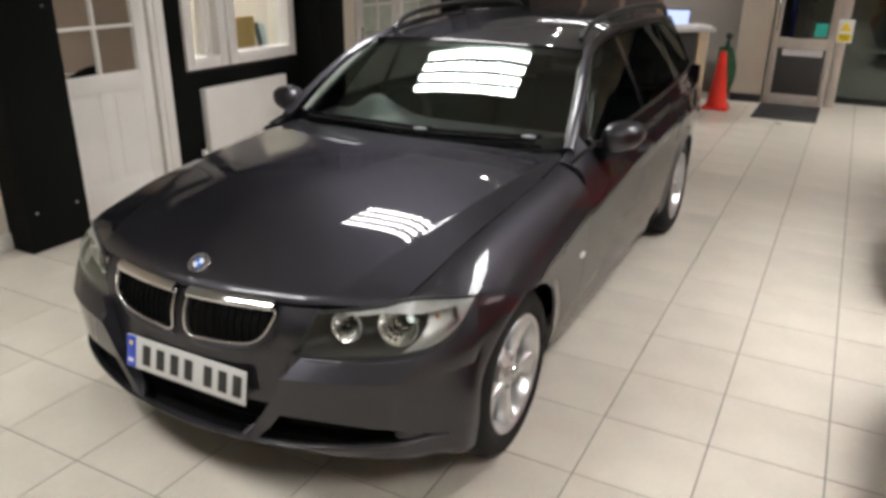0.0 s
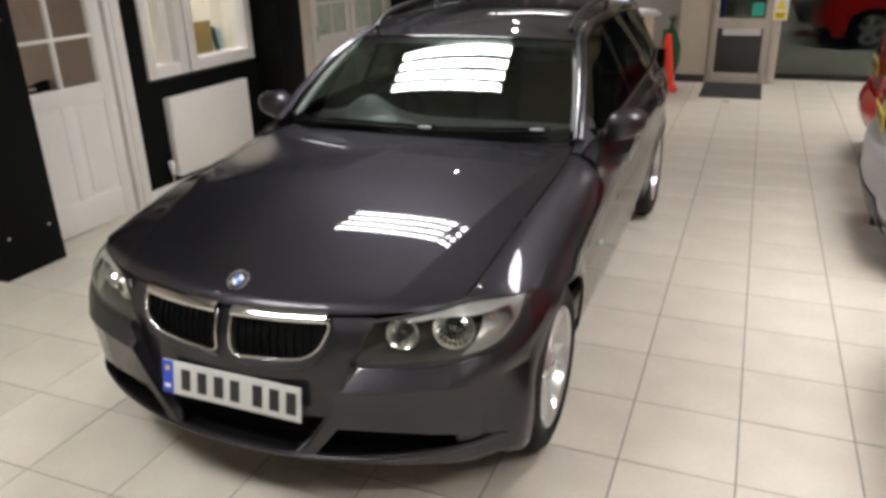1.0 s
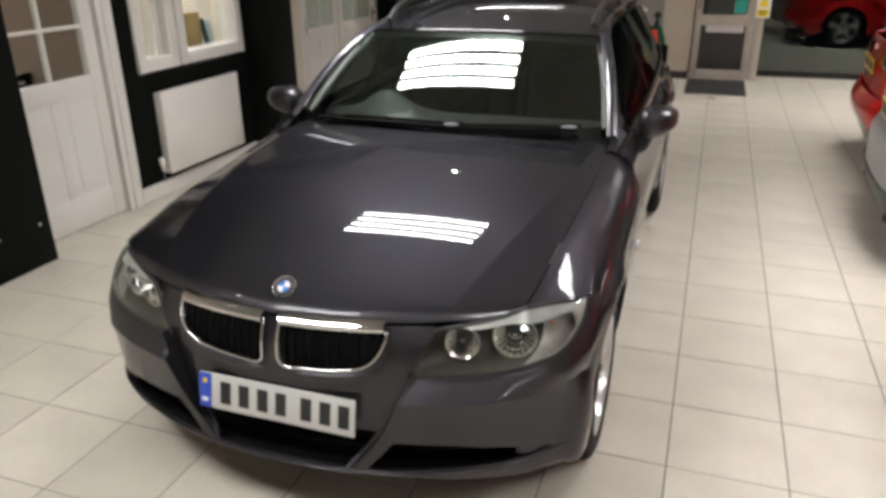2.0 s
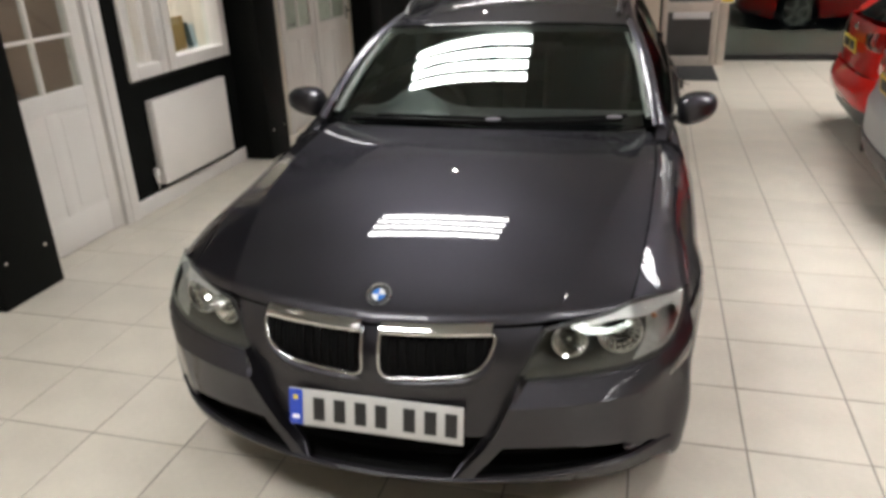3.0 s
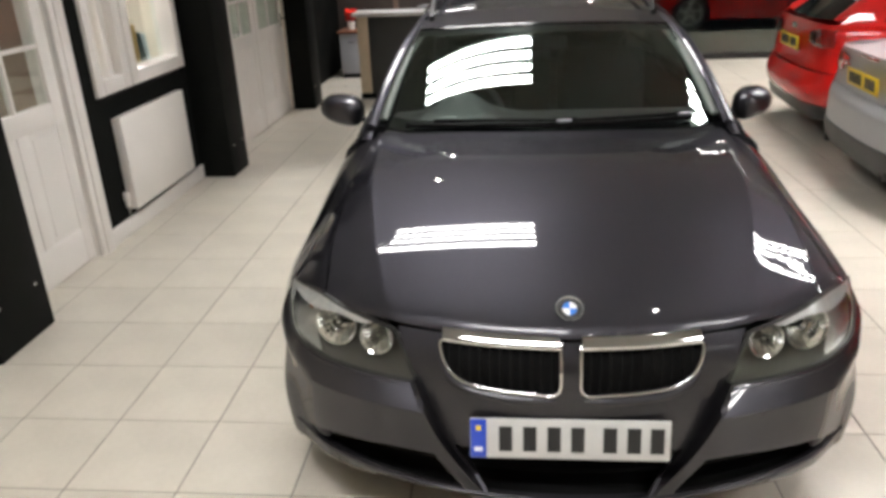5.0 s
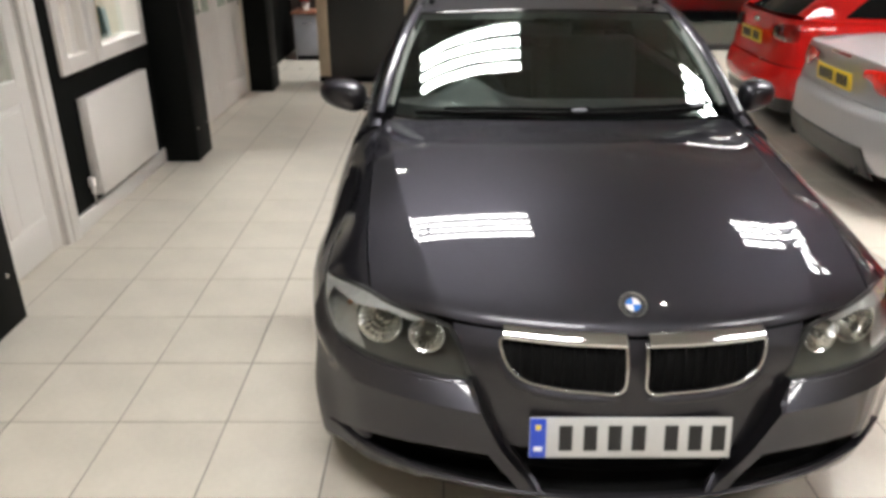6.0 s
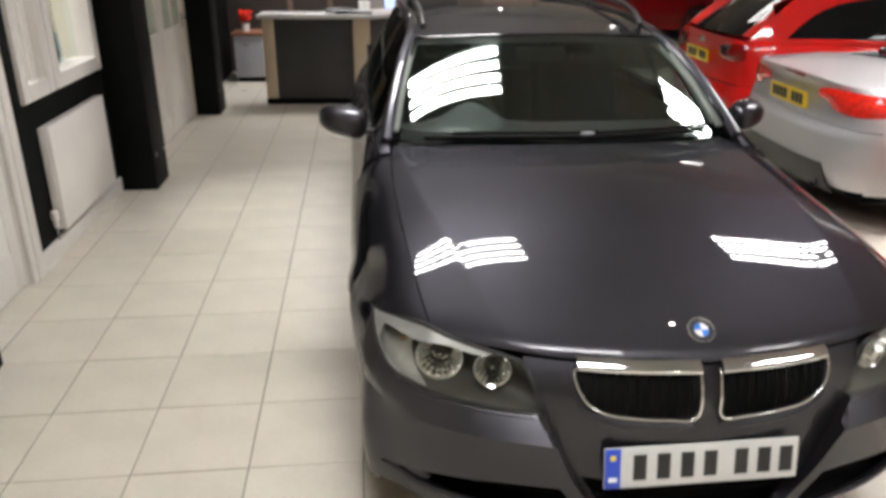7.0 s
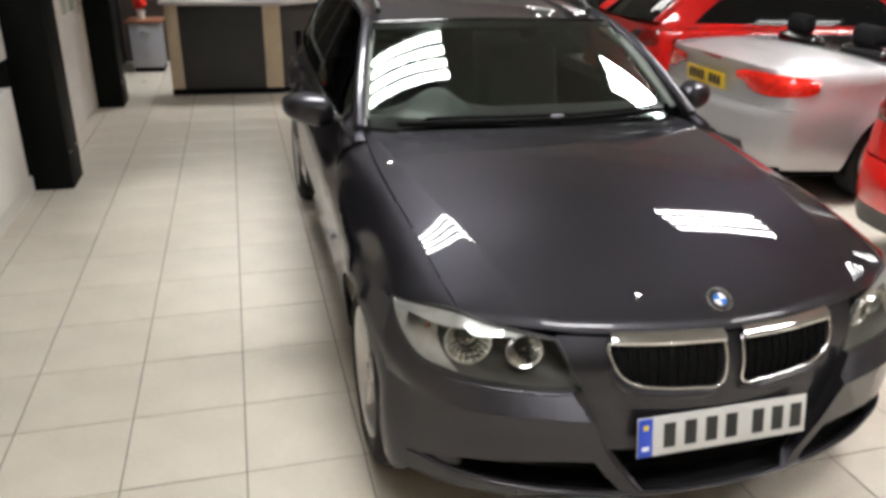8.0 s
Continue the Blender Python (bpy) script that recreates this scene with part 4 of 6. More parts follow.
for s in (1, -1):
    h = new("head_lamp")
    h.parent = estate
    h["label"] = "clear twin-barrel head lamp with amber corner"
    lens = sheet("lens", lamp_patch(s, 0), (s * 0.5, -1, 0.3), LENS, h, 0.0)
    lens.visible_shadow = False
    sheet("housing", lamp_patch(s, 0.125), (s * 0.5, -1, 0.3), BEZELDARK, h, 0.0)
    rim = [Vector(p) for p in [r[0] for r in lamp_patch(s, -0.002)]] + [Vector(p) for p in [r[-1] for r in lamp_patch(s, -0.002)][::-1]]
    tube("seal", rim, 0.0060, BLACKP, h, 6, True)
    # satin silver surround along the upper and outer edge of the lamp
    bm = bmesh.new()
    grid = lamp_patch(s, 0.007, 90, 40)

    def band(i, a, b, n):
        row = []
        for k in range(n):
            v = (a + (b - a) * k / (n - 1)) * 39
            j = min(int(v), 38)
            row.append(grid[i][j].lerp(grid[i][j + 1], v - j))
        return row

    def eased(t):
        t = min(max(t, 0), 1)
        return t * t * (3 - 2 * t)

    add_sheet(bm, [band(i, 1 - 0.02 - 0.13 * eased((i - 10) / 12) - 0.14 * eased((i - 30) / 24), 1, 10) for i in range(10, 74)], (s * 0.5, -1, 0.3), 0.0)
    add_sheet(bm, [band(i, 0, 0.02 + 0.18 * eased((i - 46) / 28), 8) for i in range(46, 74)], (s * 0.5, -1, 0.3), 0.0)
    add_sheet(bm, [band(i, 0, 1, 30) for i in range(73, 90)], (s * 0.5, -1, 0.3), 0.0)
    smooth(part("silver_surround", bm, BEZEL, h, "satin silver lamp surround"))
    for (x, y, z, r) in ((0.528, 0.192, 0.667, 0.045), (0.660, 0.272, 0.665, 0.059)):
        m = pose(s * x, y, z, 82, 0, s * 12)
        b = lathe("barrel", [(r * 0.14, -0.040), (r * 0.40, -0.034), (r * 0.62, -0.022), (r * 0.82, -0.006), (r * 0.99, 0.014), (r * 1.05, 0.016), (r * 1.08, 0.008), (r * 1.08, -0.02)], REFLECTOR, h, 22, m, "", 8)
        lathe("bulb_shield", [(0, -0.006), (r * 0.16, -0.008), (r * 0.22, -0.014), (r * 0.24, -0.036)], GLOSSBLACK, b, 20, m)
        lathe("bulb_cap", [(0, 0.000), (r * 0.08, -0.002), (r * 0.11, -0.008)], CHROME, b, 14, m)
        tube("barrel_ring", [m @ Vector((r * 1.05 * math.cos(t), r * 1.05 * math.sin(t), 0.012)) for t in [2 * math.pi * i / 36 for i in range(36)]], 0.0026, BEZEL, b, 6, True)
    bm = bmesh.new()
    pocket = lamp_patch(s, 0.066, 110, 54)

    def inside(i, j):
        p = pocket[i][j]
        return abs(p.x) < 0.668 or math.hypot(abs(p.x) - 0.660, p.z - 0.665) < 0.071

    add_sheet(bm, pocket, (s * 0.5, -1, 0.3), 0.0, inside)
    smooth(part("indicator", bm, SATIN, h, "silver indicator reflector"))
    lathe("indicator_bulb", [(0, 0.010), (0.006, 0.008), (0.009, 0), (0.009, -0.02)], AMBER, h, 14, pose(s * 0.752, 0.352, 0.682, 80, 0, s * 40))

for s in (1, -1):
    edge = [Vector((s * p.x, p.y - 0.006, p.z - 0.013)) for p in along(LAMP_LOW, 40)]
    tube("bumper_edge", edge[1:36], 0.0055, PAINT, estate, 8)

# ---- windscreen, roof and pillars ----
WT = [(0.0, 2.020, 1.311), (0.25, 2.028, 1.308), (0.45, 2.060, 1.302), (0.584, 2.106, 1.296)]


def screen_rows(nu=40, nv=28):
    lo, hi = [], []
    for i in range(nu):
        x = 0.736 * i / (nu - 1)
        lo.append(Vector((x, 1.405 + 0.1335 * x**2 + 0.3237 * x**4, 0.930 + 0.0134 * x**2 + 0.0323 * x**4)))
        x = 0.584 * i / (nu - 1)
        hi.append(Vector((x, 2.020 + 0.0924 * x**2 + 0.519 * x**4, 1.317 - 0.066 * x**2)))
    rows = []
    for k in range(nv):
        t = k / (nv - 1)
        row = []
        for i in range(nu):
            p = lo[i].lerp(hi[i], t)
            p.z += 0.010 * math.sin(math.pi * t)
            p.y -= 0.006 * math.sin(math.pi * t)
            row.append(p)
        rows.append(row)
    return mirror_rows(rows)


ws = sheet("windscreen", screen_rows(), (0, -1, 1), WSCREEN, estate, 0, "clear raked windscreen")
ws.visible_shadow = False
sr = screen_rows()
rim = [p for p in sr[0]] + [r[-1] for r in sr[1:-1]] + sr[-1][::-1] + [r[0] for r in sr[1:-1]][::-1]
tube("windscreen_seal", rim, 0.005, GLOSSBLACK, estate, 6, True)
# black printed border inside the glass
bm = bmesh.new()
inner = [[p + Vector((0, 0.004, -0.004)) for p in r] for r in sr]
add_sheet(bm, inner[:4], (0, -1, 1), 0)
add_sheet(bm, inner[-3:], (0, -1, 1), 0)
part("screen_border", bm, GLOSSBLACK, estate)

ROOF_EDGE = [(2.10, 0.582, 1.298), (2.35, 0.580, 1.334), (2.8, 0.578, 1.366), (3.4, 0.572, 1.374), (3.9, 0.560, 1.355), (4.20, 0.540, 1.310)]
ROOF_MID = [(2.02, 1.321), (2.35, 1.362), (2.8, 1.404), (3.4, 1.414), (3.9, 1.392), (4.25, 1.345)]


def roof_rows():
    rows = []
    for i in range(30):
        v = i / 29
        row = []
        for j in range(20):
            u = j / 19
            y0 = spline([(p[0], p[1]) for p in WT], u * 0.584) + 0.006
            y = y0 + (4.22 - y0) * v
            ex, ez = spline(ROOF_EDGE, max(y, 2.10))
            x = u * ex
            zm = spline(ROOF_MID, y)
            z = zm - max(zm - ez, 0.004) * u**2.6
            row.append(Vector((x, y, z)))
        rows.append(row)
    return mirror_rows(rows)


sheet("roof", roof_rows(), (0, 0, 1), PAINT, estate, 0.012)

# pillars and roof frame: a swept band from the wing over the doors to the tail
CANT = [(0.754, 1.50, 0.960), (0.732, 1.62, 1.040), (0.698, 1.78, 1.140), (0.654, 1.96, 1.238), (0.610, 2.15, 1.304), (0.590, 2.45, 1.340), (0.594, 2.9, 1.358), (0.588, 3.4, 1.358), (0.580, 3.8, 1.340), (0.565, 4.15, 1.285), (0.60, 4.32, 1.15), (0.66, 4.42, 1.0)]
for s in (1, -1):
    path = along(CANT, 60)
    bm = bmesh.new()
    rows = []
    for i, p in enumerate(path):
        d = (path[min(i + 1, 59)] - path[max(i - 1, 0)]).normalized()
        outw = Vector((1, 0, 0.55)).normalized()
        a = (outw - d * outw.dot(d)).normalized()
        b = d.cross(a).normalized()
        t = i / 59
        wd = 0.028 + 0.005 * min(max((t - 0.3) / 0.12, 0), 1)
        ring = []
        for k in range(11):
            ang = -math.pi * 0.62 + math.pi * 1.24 * k / 10
            q = p + a * (0.030 * math.cos(ang) - 0.012) + b * (wd * math.sin(ang) + 0.012 * (1 - min(max((t - 0.3) / 0.12, 0), 1)))
            ring.append(Vector((s * q.x, q.y, q.z)))
        rows.append(ring)
    add_sheet(bm, rows, (s, -0.3, 0.4), 0.006)
    smooth(part("pillar", bm, PAINT, estate), 40)

# pale trim inside the front pillars
for s in (1, -1):
    tube("pillar_trim", [Vector((s * (p.x - 0.030), p.y + 0.045, p.z - 0.022)) for p in along([(0.744, 1.56, 0.985), (0.698, 1.78, 1.140), (0.654, 1.96, 1.238), (0.606, 2.16, 1.312)], 16)], 0.022, PILLARTRIM, estate, 10)

# side windows


def window_rows(ya, yb, n=18, m=9):
    rows = []
    for i in range(n):
        y = ya + (yb - ya) * i / (n - 1)
        bx_, bz_ = spline(BELT, max(y, 1.42))
        tx, tz = spline([(1.50, 0.735, 0.955), (1.62, 0.715, 1.030), (1.78, 0.688, 1.125), (1.96, 0.650, 1.220), (2.15, 0.622, 1.285), (2.45, 0.622, 1.325), (2.9, 0.628, 1.340), (3.4, 0.620, 1.335), (3.8, 0.600, 1.305), (4.15, 0.585, 1.240)], y)
        row = []
        for k in range(m):
            t = k / (m - 1)
            x = (bx_ - 0.012) * (1 - t) + tx * t + 0.007 * math.sin(math.pi * t)
            row.append(Vector((x, y, (bz_ + 0.004) * (1 - t) + tz * t)))
        rows.append(row)
    return rows


for s in (1, -1):
    for ya, yb in ((1.70, 2.50), (2.56, 3.38), (3.44, 4.12)):
        r = window_rows(ya, yb)
        g = sheet("side_window", r if s > 0 else flipx(r), (s, 0, 0.3), SIDEGLASS, estate, 0)
        g.visible_shadow = False
    for ya, yb in ((1.57, 1.70), (2.50, 2.56), (3.38, 3.44)):
        r = window_rows(ya, yb, 6)
        r = [[p + Vector((0.003, 0, 0)) for p in row] for row in r]
        sheet("window_pillar", r if s > 0 else flipx(r), (s, 0, 0.3), GLOSSBLACK, estate, 0.006)
    r = along([(x - 0.002, y, z + 0.004) for y, x, z in BELT], 30)
    tube("window_trim", [Vector((s * p.x, p.y, p.z)) for p in r], 0.009, GLOSSBLACK, estate, 8)
    # roof rail
    rail = along([(0.540, 2.22, 1.335), (0.542, 2.30, 1.380), (0.545, 2.45, 1.410), (0.548, 2.9, 1.437), (0.546, 3.4, 1.440), (0.545, 3.85, 1.422), (0.54, 4.02, 1.392), (0.538, 4.10, 1.345)], 36)
    rl = tube("roof_rail", [Vector((s * p.x, p.y, p.z)) for p in rail], 0.015, BLACKP, estate, 10, False, "black arched roof rail", (0.9, 1.1))
    tube("rail_foot", [Vector((s * 0.547, 3.1, 1.372)), Vector((s * 0.548, 3.1, 1.438))], 0.016, BLACKP, rl, 8)

# tail: hatch, rear bumper and under-tray
for nm, z0, z1, off, mt in (("tailgate", 0.62, 1.0, 0.0, PAINT), ("rear_bumper", 0.24, 0.615, 0.03, PAINT)):
    rows = []
    for k in range(8):
        z = z0 + (z1 - z0) * k / 7
        row = []
        for j in range(14):
            u = j / 13
            row.append(Vector((u * 0.79, 4.46 + off - 0.16 * u**4 - 0.04 * abs((z - z0) / (z1 - z0) - 0.4), z)))
        rows.append(row)
    sheet(nm, mirror_rows(rows), (0, 1, 0), mt, estate, 0.012)
rows = []
for k in range(8):
    t = k / 7
    rows.append([Vector((u / 13 * (0.70 - 0.14 * t), 4.42 - 0.20 * t - 0.06 * (u / 13) ** 3, 1.0 + 0.34 * t)) for u in range(14)])
sheet("rear_window", mirror_rows(rows), (0, 1, 0.4), SIDEGLASS, estate, 0)
bm = bmesh.new()
add_box(bm, (0, 2.4, 0.20), (1.50, 3.5, 0.06))
add_box(bm, (0, 0.62, 0.45), (1.06, 0.75, 0.5))
part("underbody", bm, DEEP, estate)
for s in (1, -1):
    for h in (HUB, HUB_R):
        bm = bmesh.new()
        rows = []
        for i in range(22):
            a = math.pi * (-0.02 + 1.04 * i / 21)
            rows.append([Vector((s * x, h - (ARCH - 0.006) * math.cos(a), HUB_Z + (ARCH - 0.006) * math.sin(a))) for x in (0.55, 0.70, half_width(h) - 0.050)])
        add_sheet(bm, rows, (0, 0, -1), 0)
        smooth(part("wheel_arch_liner", bm, DEEP, estate))

# ---- wheels ----


def wheel(parent, m, radius=0.315, width=0.205, spokes=7, rim_r=0.215, double=False):
    """An alloy wheel about its own z axis, which points out of the car."""
    w = new("wheel")
    w.parent = parent
    w.matrix_basis = m
    h = width / 2
    tyre = [(rim_r - 0.008, -h + 0.03), (rim_r + 0.012, -h + 0.006), (rim_r + 0.05, -h - 0.002), (radius - 0.022, -h + 0.010), (radius - 0.005, -h + 0.030), (radius, -h + 0.06), (radius, h - 0.06), (radius - 0.005, h - 0.030), (radius - 0.022, h - 0.010), (radius - 0.05, h + 0.000), (rim_r + 0.03, h + 0.001), (rim_r + 0.010, h - 0.006), (rim_r - 0.006, h - 0.028)]
    ty = lathe("tyre", tyre, RUBBER, w, 64)
    lathe("rim", [(rim_r - 0.004, -h + 0.03), (rim_r - 0.018, 0.0), (rim_r - 0.022, h - 0.045), (rim_r - 0.012, h - 0.030), (rim_r - 0.008, h - 0.014), (rim_r + 0.004, h - 0.006), (rim_r + 0.008, h - 0.014)], ALLOY, w, 64, None, "silver alloy rim")
    lathe("brake_disc", [(0.06, h - 0.115), (0.145, h - 0.115), (0.145, h - 0.095), (0.06, h - 0.095)], BOLT, w, 40)
    lathe("drum", [(0, h - 0.14), (rim_r - 0.03, h - 0.14)], DEEP, w, 40)
    lathe("hub", [(0, h - 0.020), (0.030, h - 0.020), (0.034, h - 0.026), (0.060, h - 0.034), (0.078, h - 0.045), (0.078, h - 0.08)], ALLOY, w, 40)
    lathe("centre_cap", [(0, h - 0.012), (0.026, h - 0.013), (0.030, h - 0.019)], CHROME, w, 28)
    for k in range(spokes):
        a = 2 * math.pi * k / spokes
        lanes = (-0.10, 0.10) if double else (0,)
        for da in lanes:
            bm = bmesh.new()
            rows = []
            for i in range(9):
                t = i / 8
                r = 0.050 + (rim_r - 0.012 - 0.050) * t
                wd = 0.024 + 0.014 * abs(t - 0.35) + (0.016 * t**4)
                if double:
                    wd *= 0.62
                zt = h - 0.034 - 0.006 * math.sin(math.pi * t) + 0.012 * t
                ang = a + da * (0.4 + 0.6 * t)
                row = []
                for q, dz in ((-1, -0.045), (-1, -0.008), (-0.7, 0), (0, 0.003), (0.7, 0), (1, -0.008), (1, -0.045)):
                    row.append(Vector((r * math.cos(ang) - q * wd * math.sin(ang), r * math.sin(ang) + q * wd * math.cos(ang), zt + dz)))
                rows.append(row)
            add_sheet(bm, rows, (0, 0, 1), 0)
            smooth(part("spoke", bm, ALLOY, w), 40)
    for k in range(5):
        a = 2 * math.pi * (k + 0.5) / 5
        lathe("wheel_bolt", [(0, h - 0.026), (0.009, h - 0.026), (0.010, h - 0.03), (0.010, h - 0.05)], BOLT, w, 10, pose(0.052 * math.cos(a), 0.052 * math.sin(a), 0))
    return w


for s in (1, -1):
    for h in (HUB, HUB_R):
        wheel(estate, pose(s * (half_width(h) - 0.120), h, HUB_Z, 0, s * 90, 0), double=True, spokes=5)

# ---- mirrors ----
for s in (1, -1):
    mx, mw = (0.930, 0.106) if s < 0 else (0.912, 0.084)      # the one on the kerb side stands turned in
    bm = bmesh.new()
    bmesh.ops.create_uvsphere(bm, u_segments=36, v_segments=20, radius=1.0)
    for v in bm.verts:
        x, y, z = v.co
        f = lambda c, p: math.copysign(abs(c) ** p, c)
        nx, ny, nz = f(x, 0.80), f(y, 0.75), f(z, 0.78)
        if ny > 0.25:
            ny = 0.25
        taper = 1.0 - 0.18 * nx
        v.co = Vector((s * (mx + mw * nx), 1.765 + 0.100 * ny + 0.03 * nx, 0.985 + 0.066 * nz * taper + 0.010 * nx))
    mir = smooth(part("door_mirror", bm, PAINT, estate, "graphite door mirror with a dark foot"), 40)
    tube("mirror_foot", along([(s * 0.775, 1.70, 0.945), (s * 0.83, 1.735, 0.945), (s * 0.90, 1.76, 0.955)], 8), [0.034, 0.028, 0.024, 0.022, 0.022, 0.024, 0.026, 0.02], BLACKP, mir, 10, False, "", (1, 0.6))
    bm = bmesh.new()
    bmesh.ops.create_circle(bm, cap_ends=True, radius=1, segments=28)
    bmesh.ops.transform(bm, matrix=pose(s * mx, 1.793, 0.985, 90, 0, 0) @ Matrix.Diagonal((mw * 0.83, 0.053, 1, 1)), verts=bm.verts)
    part("mirror_glass", bm, CHROME, mir, "mirror glass")

# ---- wipers and scuttle ----
rows = []
for j in range(31):
    u = -1 + 2 * j / 30
    x = u * 0.70
    q = abs(u)
    yb = 1.388 + 0.122 * q * q
    rows.append([Vector((x, yb, 0.925 + 0.008 * q)), Vector((x, yb + 0.05, 0.930))])
sheet("scuttle", rows, (0, 0, 1), BLACKP, estate, 0)
for pts in ([(-0.60, 1.50, 0.955), (-0.30, 1.458, 0.962), (0.02, 1.432, 0.964), (0.10, 1.44, 0.966)], [(-0.02, 1.43, 0.958), (0.25, 1.44, 0.966), (0.50, 1.48, 0.970), (0.60, 1.505, 0.972)]):
    wp = tube("wiper", [p + Vector((0, -0.004, 0.010)) for p in along(pts, 16)], 0.0105, DEEP, estate, 8, False, "black wiper arm and blade")
    tube("blade", [p + Vector((0.02, 0.020, 0.024)) for p in along(pts, 16)][2:], 0.0075, DEEP, wp, 6)

    joint = (pts[-1][0] - 0.03, pts[-1][1] - 0.004, pts[-1][2] + 0.022)
    bm = bmesh.new()
    bmesh.ops.create_uvsphere(bm, u_segments=14, v_segments=8, radius=1.0, matrix=pose(*joint, 0, 0, 8) @ Matrix.Diagonal((0.034, 0.013, 0.008, 1)))
    smooth(part("wiper_elbow", bm, GREYCAB, wp, "dull grey elbow cover"))

# ---- inside the car ----
rows = []
for i in range(15):
    u = -1 + 2 * i / 14
    row = []
    for k in range(12):
        t = k / 11
        y = 1.46 + 0.44 * t + 0.06 * abs(u) ** 2 * (1 - t)
        z = 0.925 + 0.035 * t - 0.25 * max(0, t - 0.8) ** 1.2
        x = u * (0.70 - 0.02 * t)
        z += 0.095 * math.exp(-(((x + 0.37) / 0.14) ** 2)) * math.exp(-(((t - 0.66) / 0.26) ** 2))
        row.append(Vector((x, y, z)))
    rows.append(row)
dash = sheet("dashboard", rows, (0, 0, 1), BLACKP, estate, 0.05, "black vinyl dashboard")
# hood skin over the dashboard's hump; its paler colour stands for light falling there
rows = []
for i in range(25):
    x = -0.58 + 0.42 * i / 24
    u = x / 0.69
    row = []
    for k in range(16):
        t = 0.15 + 0.85 * k / 15
        y = 1.46 + 0.44 * t + 0.06 * abs(u) ** 2 * (1 - t)
        z = 0.919 + 0.035 * t - 0.25 * max(0, t - 0.8) ** 1.2
        z += 0.115 * math.exp(-(((x + 0.37) / 0.14) ** 2)) * math.exp(-(((t - 0.66) / 0.26) ** 2))
        row.append(Vector((x, y, z)))
    rows.append(row)
sheet("instrument_hood", rows, (0, 0, 1), DASH, dash, 0.01, "vinyl instrument hood, coloured paler for the light on its top")
bm = bmesh.new()
add_box(bm, (0, 1.86, 0.72), (1.36, 0.16, 0.40), None, 0.03)
part("dash_front", bm, DASH, estate)
sw = pose(-0.37, 1.98, 0.88, 66, 0, 0)
st = tube("steering_wheel", [sw @ Vector((0.185 * math.cos(t), 0.185 * math.sin(t), 0)) for t in [2 * math.pi * i / 40 for i in range(40)]], 0.016, GLOSSBLACK, estate, 8, True)
lathe("wheel_boss", [(0, 0.02), (0.06, 0.015), (0.075, -0.01), (0.05, -0.08)], BLACKP, st, 24, sw)
for a in (0, 180, 270):
    bm = bmesh.new()
    add_box(bm, (0.11, 0, 0), (0.15, 0.03, 0.012), sw @ pose(0, 0, 0, 0, 0, a), 0.004)
    part("wheel_spoke", bm, BLACKP, st)
for s in (1, -1):
    for y in (2.35, 3.25):
        seat = box("seat", (s * 0.36, y, 0.50), (0.50, 0.52, 0.20), CLOTH, estate, 0.06, "dark cloth seat", None, 4)
        bm = bmesh.new()
        add_box(bm, (0, 0, 0.30), (0.48, 0.13, 0.62), pose(s * 0.36, y + 0.24, 0.52, -16, 0, 0), 0.05, 4)
        smooth(part("backrest", bm, CLOTH, seat), 40)
        bm = bmesh.new()
        add_box(bm, (0, 0, 0.72), (0.26, 0.10, 0.17), pose(s * 0.36, y + 0.24, 0.52, -14, 0, 0), 0.04, 4)
        smooth(part("headrest", bm, CLOTH, seat), 40)
rows = [[Vector((p.x * 0.985, p.y + 0.01, p.z - 0.03)) for p in r] for r in roof_rows()]
sheet("headlining", rows, (0, 0, -1), HEADLIN, estate, 0)
box("interior_mirror", (0, 2.05, 1.225), (0.24, 0.03, 0.065), GLOSSBLACK, estate, 0.012)

for s in (1, -1):
    rows = [[Vector((s * x, y, z)) for x, z in ((0.70, 0.25), (0.755, 0.40), (0.765, 0.62), (0.765, 0.80), (0.772, 0.925))] for y in spaced(1.62, 4.15, 12)]
    sheet("door_card", rows, (-s, 0, 0), CLOTH, estate, 0.004, "dark inner door trim")
box("carpet", (0, 2.75, 0.30), (1.36, 2.7, 0.02), CLOTH, estate, 0)
box("load_cover", (0, 3.85, 0.93), (1.30, 0.75, 0.02), CLOTH, estate, 0.006)

# ---- the other cars (each built about the middle of its tail: x across, y forward, z up) ----


